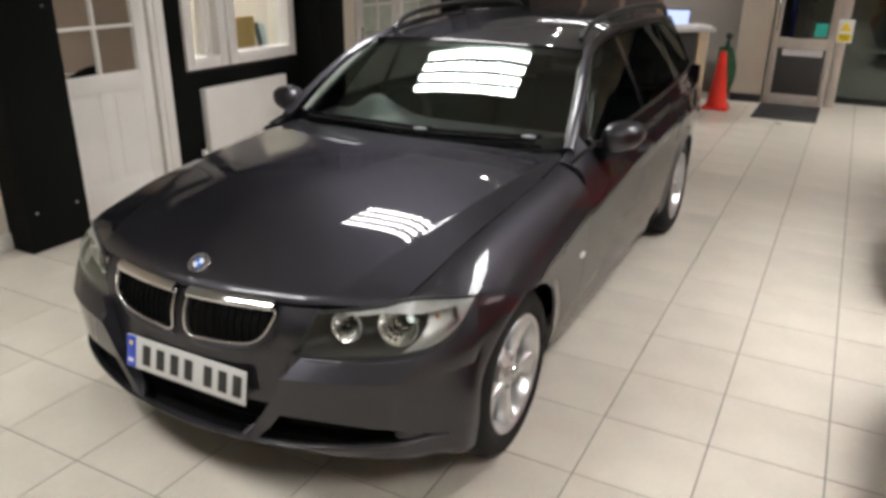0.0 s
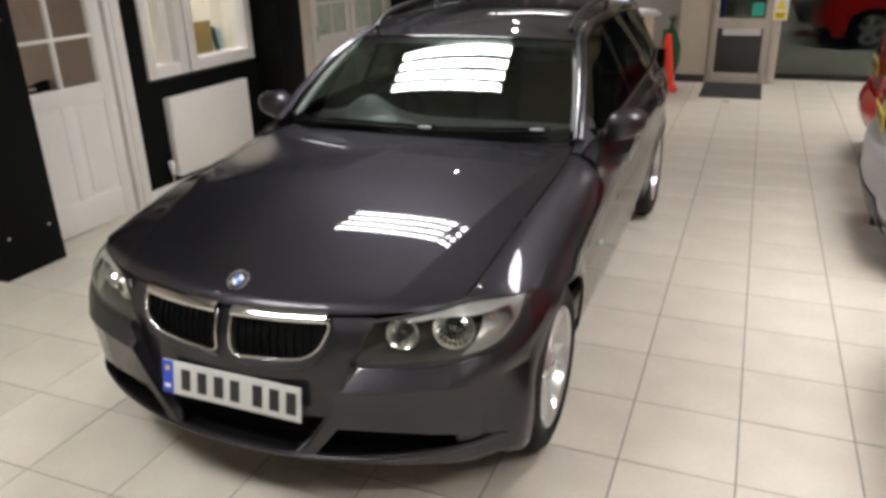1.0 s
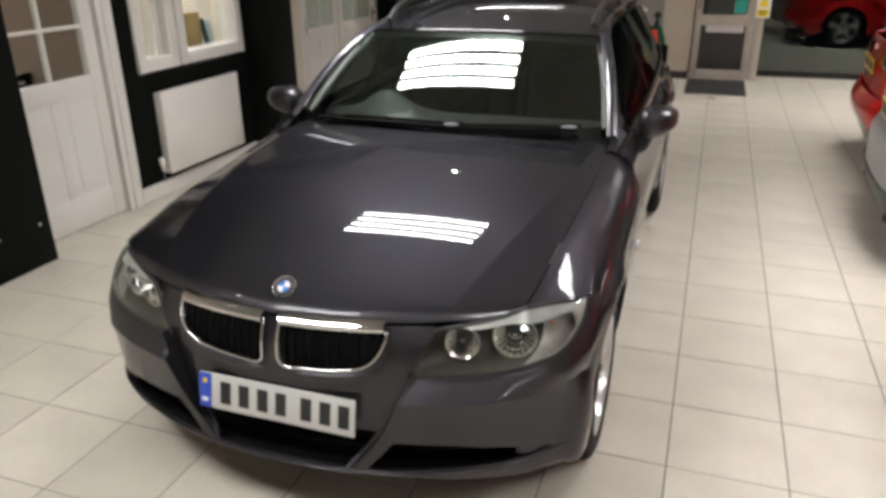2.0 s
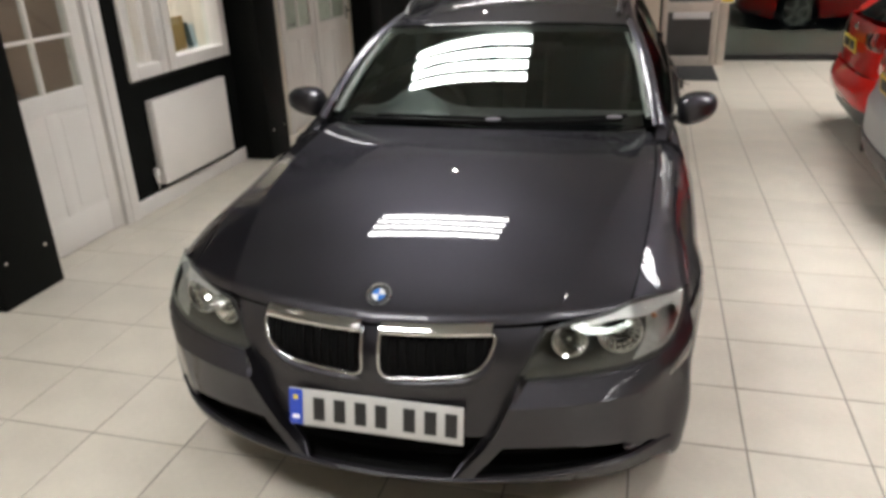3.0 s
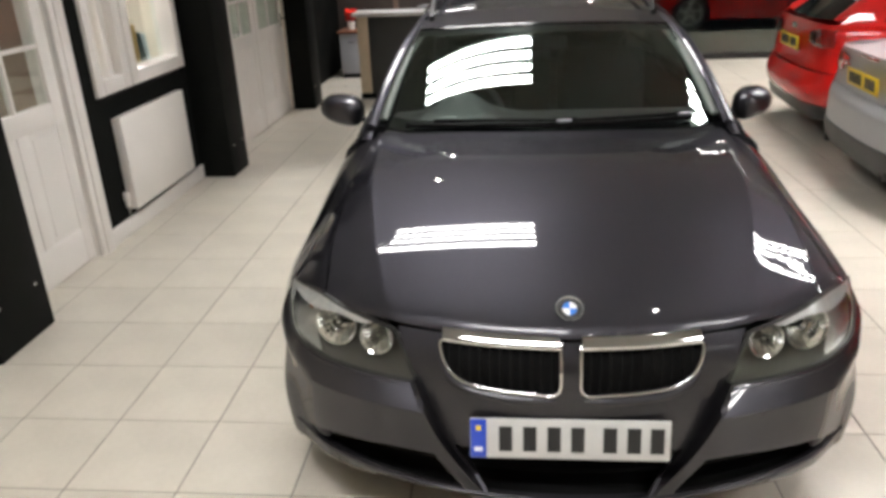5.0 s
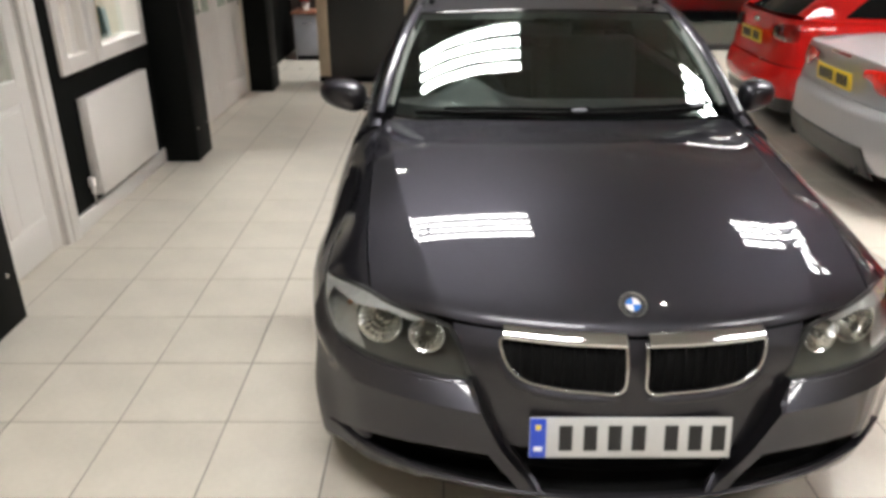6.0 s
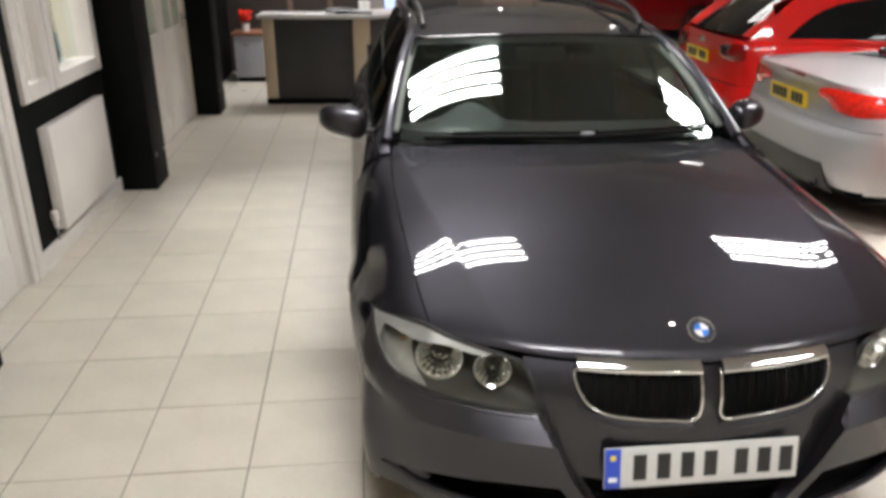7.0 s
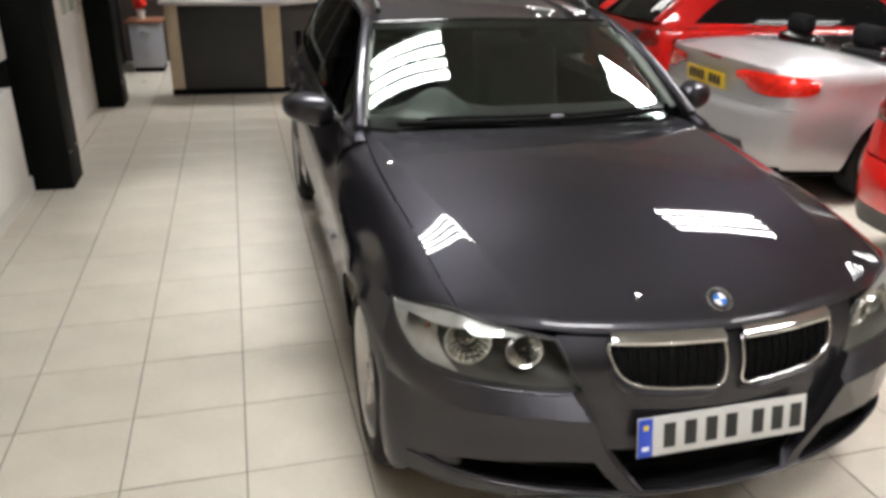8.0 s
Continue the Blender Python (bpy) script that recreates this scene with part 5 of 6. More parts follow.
class Shape:
    """The outer form of a simple car: half widths, shoulder line and wheel places."""

    def __init__(self, length, half, hubs, radius, shoulder, low=0.20):
        self.length, self.half, self.hubs, self.radius, self.shoulder, self.low = length, half, hubs, radius, shoulder, low

    def width(self, y):
        w = self.half
        a, b = 0.75, 0.95
        if y < a:
            w -= 0.16 * ((a - y) / a) ** 2.6
        if y > self.length - b:
            w -= 0.20 * ((y - self.length + b) / b) ** 2.4
        return w

    def section(self, y):
        w, zs = self.width(y), spline(self.shoulder, y)
        return [Vector((x, y, z)) for x, z in ((w - 0.07, self.low), (w - 0.035, self.low + 0.06), (w - 0.012, 0.38), (w, 0.54), (w - 0.004, 0.64), (w - 0.022, zs - 0.16), (w - 0.030, zs - 0.07), (w - 0.065, zs - 0.012), (w - 0.10, zs))]

    def rows(self, ys, nv=20, cut=None):
        arch = self.radius + 0.035
        rows = []
        for y in ys:
            zb = self.low if cut is None else cut(y)
            for h in self.hubs:
                d = abs(y - h)
                if d < arch:
                    zb = max(zb, self.radius + math.sqrt(arch * arch - d * d))
            fine = along(self.section(y), 70)
            for p in fine:
                for h in self.hubs:
                    r = math.hypot(p.y - h, p.z - self.radius)
                    p.x += 0.018 * math.exp(-(((r - arch) / 0.05) ** 2))
            ok = [i for i, p in enumerate(fine) if p.z >= zb]
            i0 = max(ok[0] if ok else len(fine) - 2, 1)
            a, b = fine[i0 - 1], fine[i0]
            curve = [a.lerp(b, min(max((zb - a.z) / max(b.z - a.z, 1e-6), 0), 1))] + fine[i0:]
            n = len(curve) - 1
            rows.append([curve[min(int(n * j / (nv - 1)), n - 1)].lerp(curve[min(int(n * j / (nv - 1)) + 1, n)], n * j / (nv - 1) - min(int(n * j / (nv - 1)), n - 1)) for j in range(nv)])
        return rows

    def stations(self, a, b, n=24):
        arch = self.radius + 0.035
        ys = set(spaced(a, b, n))
        for h in self.hubs:
            for i in range(21):
                y = h - arch * math.cos(math.pi * i / 20)
                if a < y < b:
                    ys.add(y)
        ys = sorted(ys)
        return [y for i, y in enumerate(ys) if i == 0 or y - ys[i - 1] > 0.003]


def sides(name, rows, material, parent, flange=0.012):
    for s in (1, -1):
        sheet(name, rows if s > 0 else flipx(rows), (s, 0, 0), material, parent, flange)


def tail_curve(shape, z, d, square):
    """The rear face's outline at a height, from the middle round the corner into the flank."""
    sec = along(shape.section(0.225), 60)
    w = min(sec, key=lambda p: abs(p.z - z)).x + 0.001
    slope = (shape.width(0.236) - shape.width(0.216)) / 0.02
    a, b, c, e = Vector((0, d, z)), Vector((square * w, d, z)), Vector((w - 0.15 * slope, 0.226 - 0.15, z)), Vector((w, 0.226, z))
    return lambda t: a * (1 - t) ** 3 + b * 3 * t * (1 - t) ** 2 + c * 3 * t * t * (1 - t) + e * t**3


def tail_sheet(shape, z0, z1, depth, n=22, m=12, square=0.75):
    """The rounded rear face between two heights; depth(t) is how far forward it lies."""
    rows = []
    for k in range(m):
        t = k / (m - 1)
        c = tail_curve(shape, z0 + (z1 - z0) * t, depth(t), square)
        rows.append([c(j / (n - 1)) for j in range(n)])
    return mirror_rows(rows)


def tail_y(shape, x, z, d, square):
    """How far forward the rear face lies at half width x and height z."""
    c = tail_curve(shape, z, d, square)
    lo, hi = 0.0, 1.0
    for _ in range(20):
        mid = (lo + hi) / 2
        lo, hi = (mid, hi) if c(mid).x < x else (lo, mid)
    return c(lo).y


def lamp_strip(name, pts_lo, pts_hi, material, parent, side, out, label=""):
    lo, hi = along(pts_lo, 14), along(pts_hi, 14)
    rows = []
    for a, b in zip(lo, hi):
        row = []
        for k in range(6):
            t = k / 5
            p = a.lerp(b, t) + Vector(out) * 0.012 * math.sin(math.pi * t)
            row.append(Vector((side * p.x, p.y, p.z)))
        rows.append(row)
    return sheet(name, rows, (side * out[0], out[1], out[2]), material, parent, 0.008, label)


def car_underside(shape, parent):
    bm = bmesh.new()
    add_box(bm, (0, shape.length / 2, 0.30), (2 * shape.half - 0.34, shape.length - 0.5, 0.26))
    part("underbody", bm, DEEP, parent)
    for s in (1, -1):
        for h in shape.hubs:
            rows = []
            arch = shape.radius + 0.03
            for i in range(16):
                a = math.pi * (-0.1 + 1.2 * i / 15)
                rows.append([Vector((s * x, h - arch * math.cos(a), shape.radius + arch * math.sin(a))) for x in (0.52, 0.68, shape.width(h) - 0.01)])
            sheet("wheel_arch_liner", rows, (0, 0, -1), DEEP, parent, 0)


# silver convertible, roof down
conv = thing("convertible_car", "silver metallic convertible car with the roof down", "car", pose(0.395, 4.965, 0, 0, 0, -93))
cs = Shape(4.58, 0.89, (0.985, 3.745), 0.325, [(0, 0.90), (0.6, 0.925), (1.6, 0.935), (2.6, 0.925), (3.2, 0.90), (4.58, 0.70)], 0.24)
sides("rear_wing", cs.rows(cs.stations(0.225, 1.70)), SILVER, conv)
sides("door", cs.rows(cs.stations(1.706, 3.08)), SILVER, conv)
sides("front_wing", cs.rows(cs.stations(3.086, 4.30)), SILVER, conv)
sheet("boot_face", tail_sheet(cs, 0.655, 0.905, lambda t: 0.030 + 0.030 * (1 - t) * t * 4 + 0.02 * t), (0, -1, 0), SILVER, conv)
sheet("rear_bumper", tail_sheet(cs, 0.262, 0.650, lambda t: -0.020 + 0.075 * max(1 - t / 0.30, 0) ** 1.6 + 0.055 * min(max((t - 0.84) / 0.16, 0), 1) ** 1.5, m=22), (0, -1, 0), SILVER, conv)
# dark diffuser panel between the exhausts
rows = []
for k in range(7):
    t = k / 6
    rows.append([Vector((u / 14 * (0.64 - 0.08 * t), 0.045 - 0.075 * t**0.6 + 0.045 * (u / 14) ** 3, 0.225 + 0.180 * t)) for u in range(15)])
sheet("diffuser", mirror_rows(rows), (0, -1, 0), BLACKP, conv, 0.01, "black textured diffuser panel")
for s in (1, -1):
    m = pose(s * 0.50, 0.13, 0.262, 90, 0, 0)
    lathe("exhaust", [(0.030, 0.10), (0.036, 0.10), (0.038, 0.0), (0.038, -0.05), (0.032, -0.05), (0.030, 0.06), (0, 0.06)], BLACKP, conv, 20, m)
    lamp_strip("tail_lamp", [(x, tail_y(cs, x, z, 0.046, 0.75) - 0.004, z) for x, z in ((0.34, 0.800), (0.44, 0.792), (0.50, 0.748), (0.62, 0.732), (0.72, 0.732), (0.785, 0.740))] + [(0.836, 0.30, 0.760), (0.846, 0.34, 0.785)], [(x, tail_y(cs, x, z, 0.044, 0.75) - 0.004, z) for x, z in ((0.345, 0.850), (0.44, 0.866), (0.54, 0.872), (0.63, 0.874), (0.72, 0.874), (0.775, 0.870))] + [(0.826, 0.30, 0.862), (0.840, 0.34, 0.852)], TAILRED, conv, s, (0.6, -0.8, 0), "red wrap-around tail lamp")
# deck from the tail to the seats, with a lip
rows = []
for i in range(16):
    t = i / 15
    y = 0.045 + 0.86 * t
    row = []
    for j in range(14):
        u = j / 13
        w = cs.width(max(y, 0.25)) - 0.10
        z = 0.905 + 0.055 * math.sin(math.pi * min(t * 0.75, 1)) - 0.030 * u**3 + (0.012 * math.exp(-((t / 0.08) ** 2)))
        row.append(Vector((u * w, y + 0.17 * u**5 * (1 - t), z)))
    rows.append(row)
sheet("boot_lid", mirror_rows(rows), (0, 0, 1), SILVER, conv, 0.012)
box("brake_light", (0.0, 0.040, 0.898), (0.27, 0.014, 0.018), DARKLAMP, conv, 0.004)
number_plate(conv, pose(0.0, 0.020, 0.750, 6, 0, 0), PLATEY, [(-0.20, 0.045), (-0.145, 0.045), (-0.09, 0.045), (-0.035, 0.045), (0.075, 0.045), (0.13, 0.045), (0.185, 0.045)], False)
bm = bmesh.new()
add_box(bm, (0, 2.05, 0.62), (1.36, 1.9, 0.40), None, 0.04)
part("cabin_tub", bm, DEEP, conv)
rows = [[Vector((u * (0.76 - 0.01 * k), 0.90 + 0.025 * k, 0.950 - 0.003 * k - 0.02 * u * u)) for u in (-1, -0.5, 0, 0.5, 1)] for k in range(6)]
sheet("tonneau", rows, (0, 0, 1), BLACKP, conv, 0.03)
for s in (1, -1):
    for y in (1.02, 1.95):
        seat = box("seat", (s * 0.37, y + 0.02, 0.80), (0.46, 0.16, 0.42), GLOSSBLACK if y < 1.5 else CLOTH, conv, 0.06, "black seat back", None, 4)
        box("headrest", (s * 0.37, y, 1.075), (0.26, 0.11, 0.15), CLOTH, seat, 0.05, "", None, 4)
rows = []
for i in range(12):
    u = -1 + 2 * i / 11
    rows.append([Vector((u * (0.70 - 0.10 * t), 3.25 - 0.62 * t - 0.10 * u * u, 0.92 + 0.40 * t)) for t in (0, 0.25, 0.5, 0.75, 1)])
g = sheet("windscreen", rows, (0, 1, 1), WSCREEN, conv, 0)
g.visible_shadow = False
tube("screen_frame", [r[0] for r in rows[:1]] + [Vector(p) for p in rows[0]] + [r[-1] for r in rows] + [Vector(p) for p in rows[-1][::-1]], 0.024, SILVER, conv, 8)
rows = []
for i in range(14):
    t = i / 13
    y = 3.15 + 1.35 * t
    rows.append([Vector((u / 10 * (cs.width(y) - 0.10), y, spline(cs.shoulder, y) + 0.05 * (1 - (u / 10) ** 2) - 0.05 * t**6)) for u in range(11)])
sheet("bonnet", mirror_rows(rows), (0, 0, 1), SILVER, conv, 0.012)
sheet("front_bumper", [[Vector((p.x, 4.58 - 0.35 * abs(p.x / 0.8) ** 4 - 0.03 * k, 0.22 + 0.09 * k)) for p in [Vector((-0.8 + 1.6 * u / 20, 0, 0)) for u in range(21)]] for k in range(6)], (0, 1, 0), SILVER, conv, 0.01)
car_underside(cs, conv)
for s in (1, -1):
    for h in cs.hubs:
        wheel(conv, pose(s * (cs.width(h) - 0.13), h, 0.325, 0, s * 90, 0), 0.325, 0.225, 5, 0.235, True)


def hatchback(x, y, turn, label, material):
    """A three-door hatchback with a raked rear window and high lamps."""
    car = thing("hatchback_car", label, "car", pose(x, y, 0, 0, 0, turn), group="red hatchbacks on show")
    hs = Shape(4.22, 0.883, (0.80, 3.38), 0.320, [(0, 0.955), (0.5, 0.960), (1.6, 0.940), (2.6, 0.915), (3.1, 0.885), (4.22, 0.70)])
    sides("rear_wing", hs.rows(hs.stations(0.225, 1.45)), material, car)
    sides("door", hs.rows(hs.stations(1.456, 2.72)), material, car)
    sides("front_wing", hs.rows(hs.stations(2.726, 3.95)), material, car)
    sheet("tailgate", tail_sheet(hs, 0.60, 0.965, lambda t: 0.050 + 0.05 * t * t + 0.022 * math.sin(math.pi * t), square=0.62), (0, -1, 0), material, car)
    sheet("rear_bumper", tail_sheet(hs, 0.335, 0.595, lambda t: 0.025 - 0.060 * math.sin(math.pi * min(t * 1.05, 1)) ** 0.7, square=0.70), (0, -1, 0), material, car)
    sheet("bumper_skirt", tail_sheet(hs, 0.215, 0.332, lambda t: 0.085 - 0.05 * t), (0, -1, 0), BLACKP, car)
    for s in (1, -1):
        lamp = lamp_strip("tail_lamp", [(x, tail_y(hs, x, z, 0.085, 0.62) - 0.008, z) for x, z in ((0.44, 0.800), (0.56, 0.790), (0.66, 0.788), (0.74, 0.792))] + [(0.805, 0.26, 0.805), (0.828, 0.33, 0.83)], [(x, tail_y(hs, x, z, 0.100, 0.62) - 0.008, z) for x, z in ((0.43, 0.905), (0.56, 0.922), (0.65, 0.930), (0.72, 0.930))] + [(0.785, 0.27, 0.925), (0.815, 0.36, 0.90)], DARKLAMP, car, s, (0.35, -0.9, 0), "red tail lamp with dark inner bezel")
        box("lamp_bezel", (s * 0.475, 0.078, 0.855), (0.12, 0.014, 0.085), GLOSSBLACK, lamp, 0.01)
    # rear window, roof, side glass
    rows = []
    for k in range(8):
        t = k / 7
        rows.append([Vector((u / 12 * (0.52 - 0.05 * t), 0.125 + 0.52 * t + 0.07 * (u / 12) ** 3, 0.985 + 0.368 * t + 0.02 * math.sin(math.pi * t))) for u in range(13)])
    sheet("rear_window", mirror_rows(rows), (0, -1, 0.6), TINTED, car, 0.006, "dark rear window")
    tube("rear_wiper", along([(0.0, 0.15, 0.992), (0.12, 0.165, 1.002), (0.32, 0.20, 1.012)], 8), 0.008, BLACKP, car, 6)
    rows = []
    for i in range(18):
        t = i / 17
        yy = 0.62 + 1.85 * t
        z = spline([(0.62, 1.360), (0.9, 1.405), (1.5, 1.425), (2.1, 1.400), (2.47, 1.340)], yy)
        rows.append([Vector((u / 12 * 0.535, yy, z - 0.06 * (u / 12) ** 3)) for u in range(13)])
    sheet("roof", mirror_rows(rows), (0, 0, 1), material, car, 0.012)
    for s in (1, -1):
        rows = []
        for i in range(26):
            yy = 0.20 + 3.0 * i / 25
            top = spline([(0.20, 0.975), (0.40, 1.16), (0.62, 1.31), (1.0, 1.350), (1.6, 1.365), (2.1, 1.335), (2.47, 1.275), (2.9, 1.08), (3.2, 0.90)], yy)
            bot = spline(hs.shoulder, yy) - 0.006
            wb = hs.width(yy) - 0.10
            row = []
            for k in range(8):
                q = k / 7
                z = bot + (max(top, bot + 0.002) - bot) * q
                xx = wb + (0.535 - wb) * min((z - bot) / 0.42, 1) ** 1.2
                row.append(Vector((s * xx, yy, z)))
            rows.append(row)
        sheet("cabin_side", rows, (s, 0, 0.3), material, car, 0)
        rows = []
        for i in range(20):
            yy = 0.50 + 2.17 * i / 19
            top = spline([(0.50, 1.00), (0.70, 1.15), (0.90, 1.235), (1.2, 1.29), (1.6, 1.310), (2.1, 1.285), (2.4, 1.21), (2.67, 1.00)], yy)
            bot = spline(hs.shoulder, yy) + 0.03
            wb = hs.width(yy) - 0.10
            row = []
            for k in range(6):
                z = bot + (max(top, bot + 0.004) - bot) * k / 5
                z0 = spline(hs.shoulder, yy)
                xx = wb + (0.535 - wb) * min(max(z - z0, 0) / 0.42, 1) ** 1.2 + 0.006
                row.append(Vector((s * xx, yy, z)))
            rows.append(row)
        sheet("side_window", rows, (s, 0, 0.3), TINTED, car, 0.004, "dark side glass")
        # the broad painted pillar between the rear window and the side
        rows = []
        for k in range(10):
            t = k / 9
            win = Vector((0.52 - 0.05 * t, 0.195 + 0.52 * t, 0.985 + 0.368 * t + 0.02 * math.sin(math.pi * t)))
            zz = min(win.z, 1.345)
            yy = spline([(0.975, 0.20), (1.16, 0.40), (1.31, 0.62), (1.345, 0.95)], zz)
            bot = spline(hs.shoulder, yy) - 0.006
            wb = hs.width(yy) - 0.10
            side = Vector((wb + (0.535 - wb) * min((zz - bot) / 0.42, 1) ** 1.2, yy, zz))
            mid = win.lerp(side, 0.5) + Vector((0.02, -0.03, 0.012))
            rows.append([Vector((s * p.x, p.y, p.z)) for p in along([win, mid, side], 8)])
        sheet("rear_pillar", rows, (s * 0.5, -1, 0.5), material, car, 0)
    rows = []
    for k in range(6):
        t = k / 5
        rows.append([Vector((u / 12 * (0.70 - 0.13 * t), 3.22 - 0.75 * t - 0.08 * (u / 12) ** 2, 0.90 + 0.44 * t)) for u in range(13)])
    sheet("windscreen", mirror_rows(rows), (0, 1, 1), GLOSSBLACK, car, 0)
    rows = []
    for i in range(12):
        t = i / 11
        yy = 3.12 + 1.02 * t
        rows.append([Vector((u / 10 * (hs.width(yy) - 0.10), yy, spline(hs.shoulder, yy) + 0.05 * (1 - (u / 10) ** 2) - 0.05 * t**6)) for u in range(11)])
    sheet("bonnet", mirror_rows(rows), (0, 0, 1), material, car, 0.012)
    sheet("front_bumper", [[Vector((-0.8 + 1.6 * u / 20, 4.22 - 0.35 * abs(-1 + u / 10) ** 4 - 0.03 * k, 0.22 + 0.09 * k)) for u in range(21)] for k in range(6)], (0, 1, 0), material, car, 0.01)
    number_plate(car, pose(0.0, 0.040, 0.775, 4, 0, 0), PLATEY, [(-0.20, 0.045), (-0.145, 0.045), (-0.09, 0.045), (-0.035, 0.045), (0.075, 0.045), (0.13, 0.045), (0.185, 0.045)], False)
    bm = bmesh.new()
    bmesh.ops.create_uvsphere(bm, u_segments=20, v_segments=10, radius=1.0)
    bmesh.ops.transform(bm, matrix=pose(0, 0.068, 0.905) @ Matrix.Diagonal((0.075, 0.008, 0.024, 1)), verts=bm.verts)
    smooth(part("badge", bm, CHROME, car, "plain chrome badge"))
    car_underside(hs, car)
    for s in (1, -1):
        for h in hs.hubs:
            wheel(car, pose(s * (hs.width(h) - 0.13), h, 0.320, 0, s * 90, 0), 0.320, 0.215, 5, 0.225, True)
    return car


hatchback(0.56, 6.90, -93, "bright red three-door hatchback parked behind the convertible", RED)
hatchback(0.338, 2.68, -90.5, "bright red three-door hatchback parked beside the convertible", RED)

# ---- reception and entrance ----
desk = thing("reception_desk", "reception desk with dark grey panels and pale maple posts", "desk")


def desk_run(ax, ay, bx, by, h=0.935, deep=0.46, posts=(0.13, 0.19)):
    """One straight run of the desk from a to b along its front."""
    a, b = Vector((ax, ay, 0)), Vector((bx, by, 0))
    d = (b - a)
    L = d.length
    m = Matrix.Translation(a) @ pose(0, 0, 0, 0, 0, math.degrees(math.atan2(d.y, d.x)))
    n = max(1, round(L / 1.05))
    for i in range(n):
        w = L / n
        lo, hi = w * i + posts[0], w * (i + 1) - posts[1]
        box("front_panel", ((lo + hi) / 2, 0.030, 0.06 + (h - 0.06) / 2), (hi - lo, 0.03, h - 0.06), COUNTERGREY, desk, 0.003, "", m)
        for x, wide in ((lo - posts[0] / 2, posts[0]), (hi + posts[1] / 2, posts[1])):
            if wide:
                box("post", (x, 0.045, 0.065 + (h - 0.065) / 2), (wide - 0.004, 0.09, h - 0.065), MAPLE, desk, 0.004, "pale maple post", m)
    box("plinth", (L / 2, 0.050, 0.031), (L, 0.11, 0.062), DEEP, desk, 0.002, "", m)
    box("desk_top", (L / 2, deep / 2 - 0.07, h + 0.02), (L + 0.08, deep, 0.04), TOPGREY, desk, 0.006, "pale grey worktop", m)
    return m


desk_run(-3.62, 8.61, -2.44, 8.56)
desk_run(-2.42, 8.58, -1.47, 9.44, 0.935, 0.60, (0.0, 0.14))

counter = thing("back_counter", "low grey counter behind the reception desk", "counter")
box("counter_body", (-2.21, 10.42, 0.415), (0.80, 0.52, 0.83), COUNTERGREY, counter, 0.004)
box("counter_top", (-2.21, 10.42, 0.847), (0.84, 0.56, 0.034), TOPGREY, counter, 0.004)
tray = thing("desk_stand", "low round black plastic stand on the reception desk", "stand", pose(-2.75, 8.80, 0.976))
lathe("dish", [(0, 0.056), (0.10, 0.054), (0.17, 0.046), (0.185, 0.034), (0.172, 0.030), (0.080, 0.012), (0, 0.012)], BLACKP, tray, 36)
lathe("foot_ring", [(0.07, 0.0005), (0.075, 0.012), (0.06, 0.012)], BLACKP, tray, 24)
leaflets = thing("leaflet_stack", "small stack of white leaflets at the end of the desk", "papers", pose(-3.52, 8.70, 0.976, 0, 0, 6))
for k in range(4):
    box("leaflet", (0.006 * (k % 2), 0.005 * (k % 3), 0.002 + k * 0.004), (0.21, 0.148, 0.003), PAPER, leaflets, 0)

# laptop, papers and cones by the desk
lap = thing("laptop", "open laptop with a bright blue screen on the desk", "laptop", pose(-2.05, 10.30, 0.865, 0, 0, 4))
box("keyboard_base", (0, 0, 0.010), (0.34, 0.24, 0.018), BLACKP, lap, 0.004)
bm = bmesh.new()
add_box(bm, (0, 0, 0.12), (0.34, 0.012, 0.24), pose(0, 0.12, 0.018, -14, 0, 0), 0.004)
part("lid", bm, BLACKP, lap)
bm = bmesh.new()
add_box(bm, (0, -0.007, 0.12), (0.31, 0.003, 0.20), pose(0, 0.12, 0.018, -14, 0, 0))
part("screen", bm, SCREEN, lap, "glowing blue screen")
pap = thing("paper_stack", "stack of white papers lying on the desk", "papers", pose(-1.63, 9.47, 0.976, 0, 0, 44))
for k in range(6):
    box("sheet", (0.01 * (k % 3), 0.008 * (k % 2), 0.002 + k * 0.004), (0.21, 0.297, 0.003), PAPER, pap, 0)

for (x, y, n) in ((-1.325, 9.76, 0),):
    cone = thing("traffic_cone", "tall red plastic traffic cone standing by the desk", "cone", pose(x, y, 0))
    box("base", (0, 0, 0.015), (0.30, 0.30, 0.03), CONERED, cone, 0.006)
    lathe("cone_body", [(0.125, 0.03), (0.115, 0.08), (0.040, 0.66), (0.034, 0.69), (0.026, 0.69)], CONERED, cone, 28)
rag = thing("green_bag", "dark green cloth bag hanging on a black post by the cone", "bag", pose(-1.315, 9.95, 0))
bm = bmesh.new()
rows = []
for i in range(22):
    a = 2 * math.pi * i / 21
    row = []
    for k in range(14):
        t = k / 13
        r = 0.050 + 0.062 * math.sin(math.pi * (0.1 + 0.8 * (1 - t))) + 0.010 * math.sin(5 * a + 3 * t) + 0.006 * math.sin(9 * a - 5 * t)
        row.append(Vector((r * math.cos(a) + 0.02 * math.sin(4 * t), 0.6 * r * math.sin(a), 0.17 + 0.55 * t)))
    rows.append(row)
add_sheet(bm, rows, (1, 0, 0), 0)
smooth(part("cloth", bm, GREEN, rag))
tube("strap", along([(-0.03, -0.02, 0.66), (0, -0.03, 0.80), (0.04, -0.02, 0.66)], 10), 0.010, GREEN, rag, 6)
tube("post", [(0, 0.05, 0.0), (0, 0.05, 0.88)], 0.016, BLACKP, rag, 8)
bm = bmesh.new()
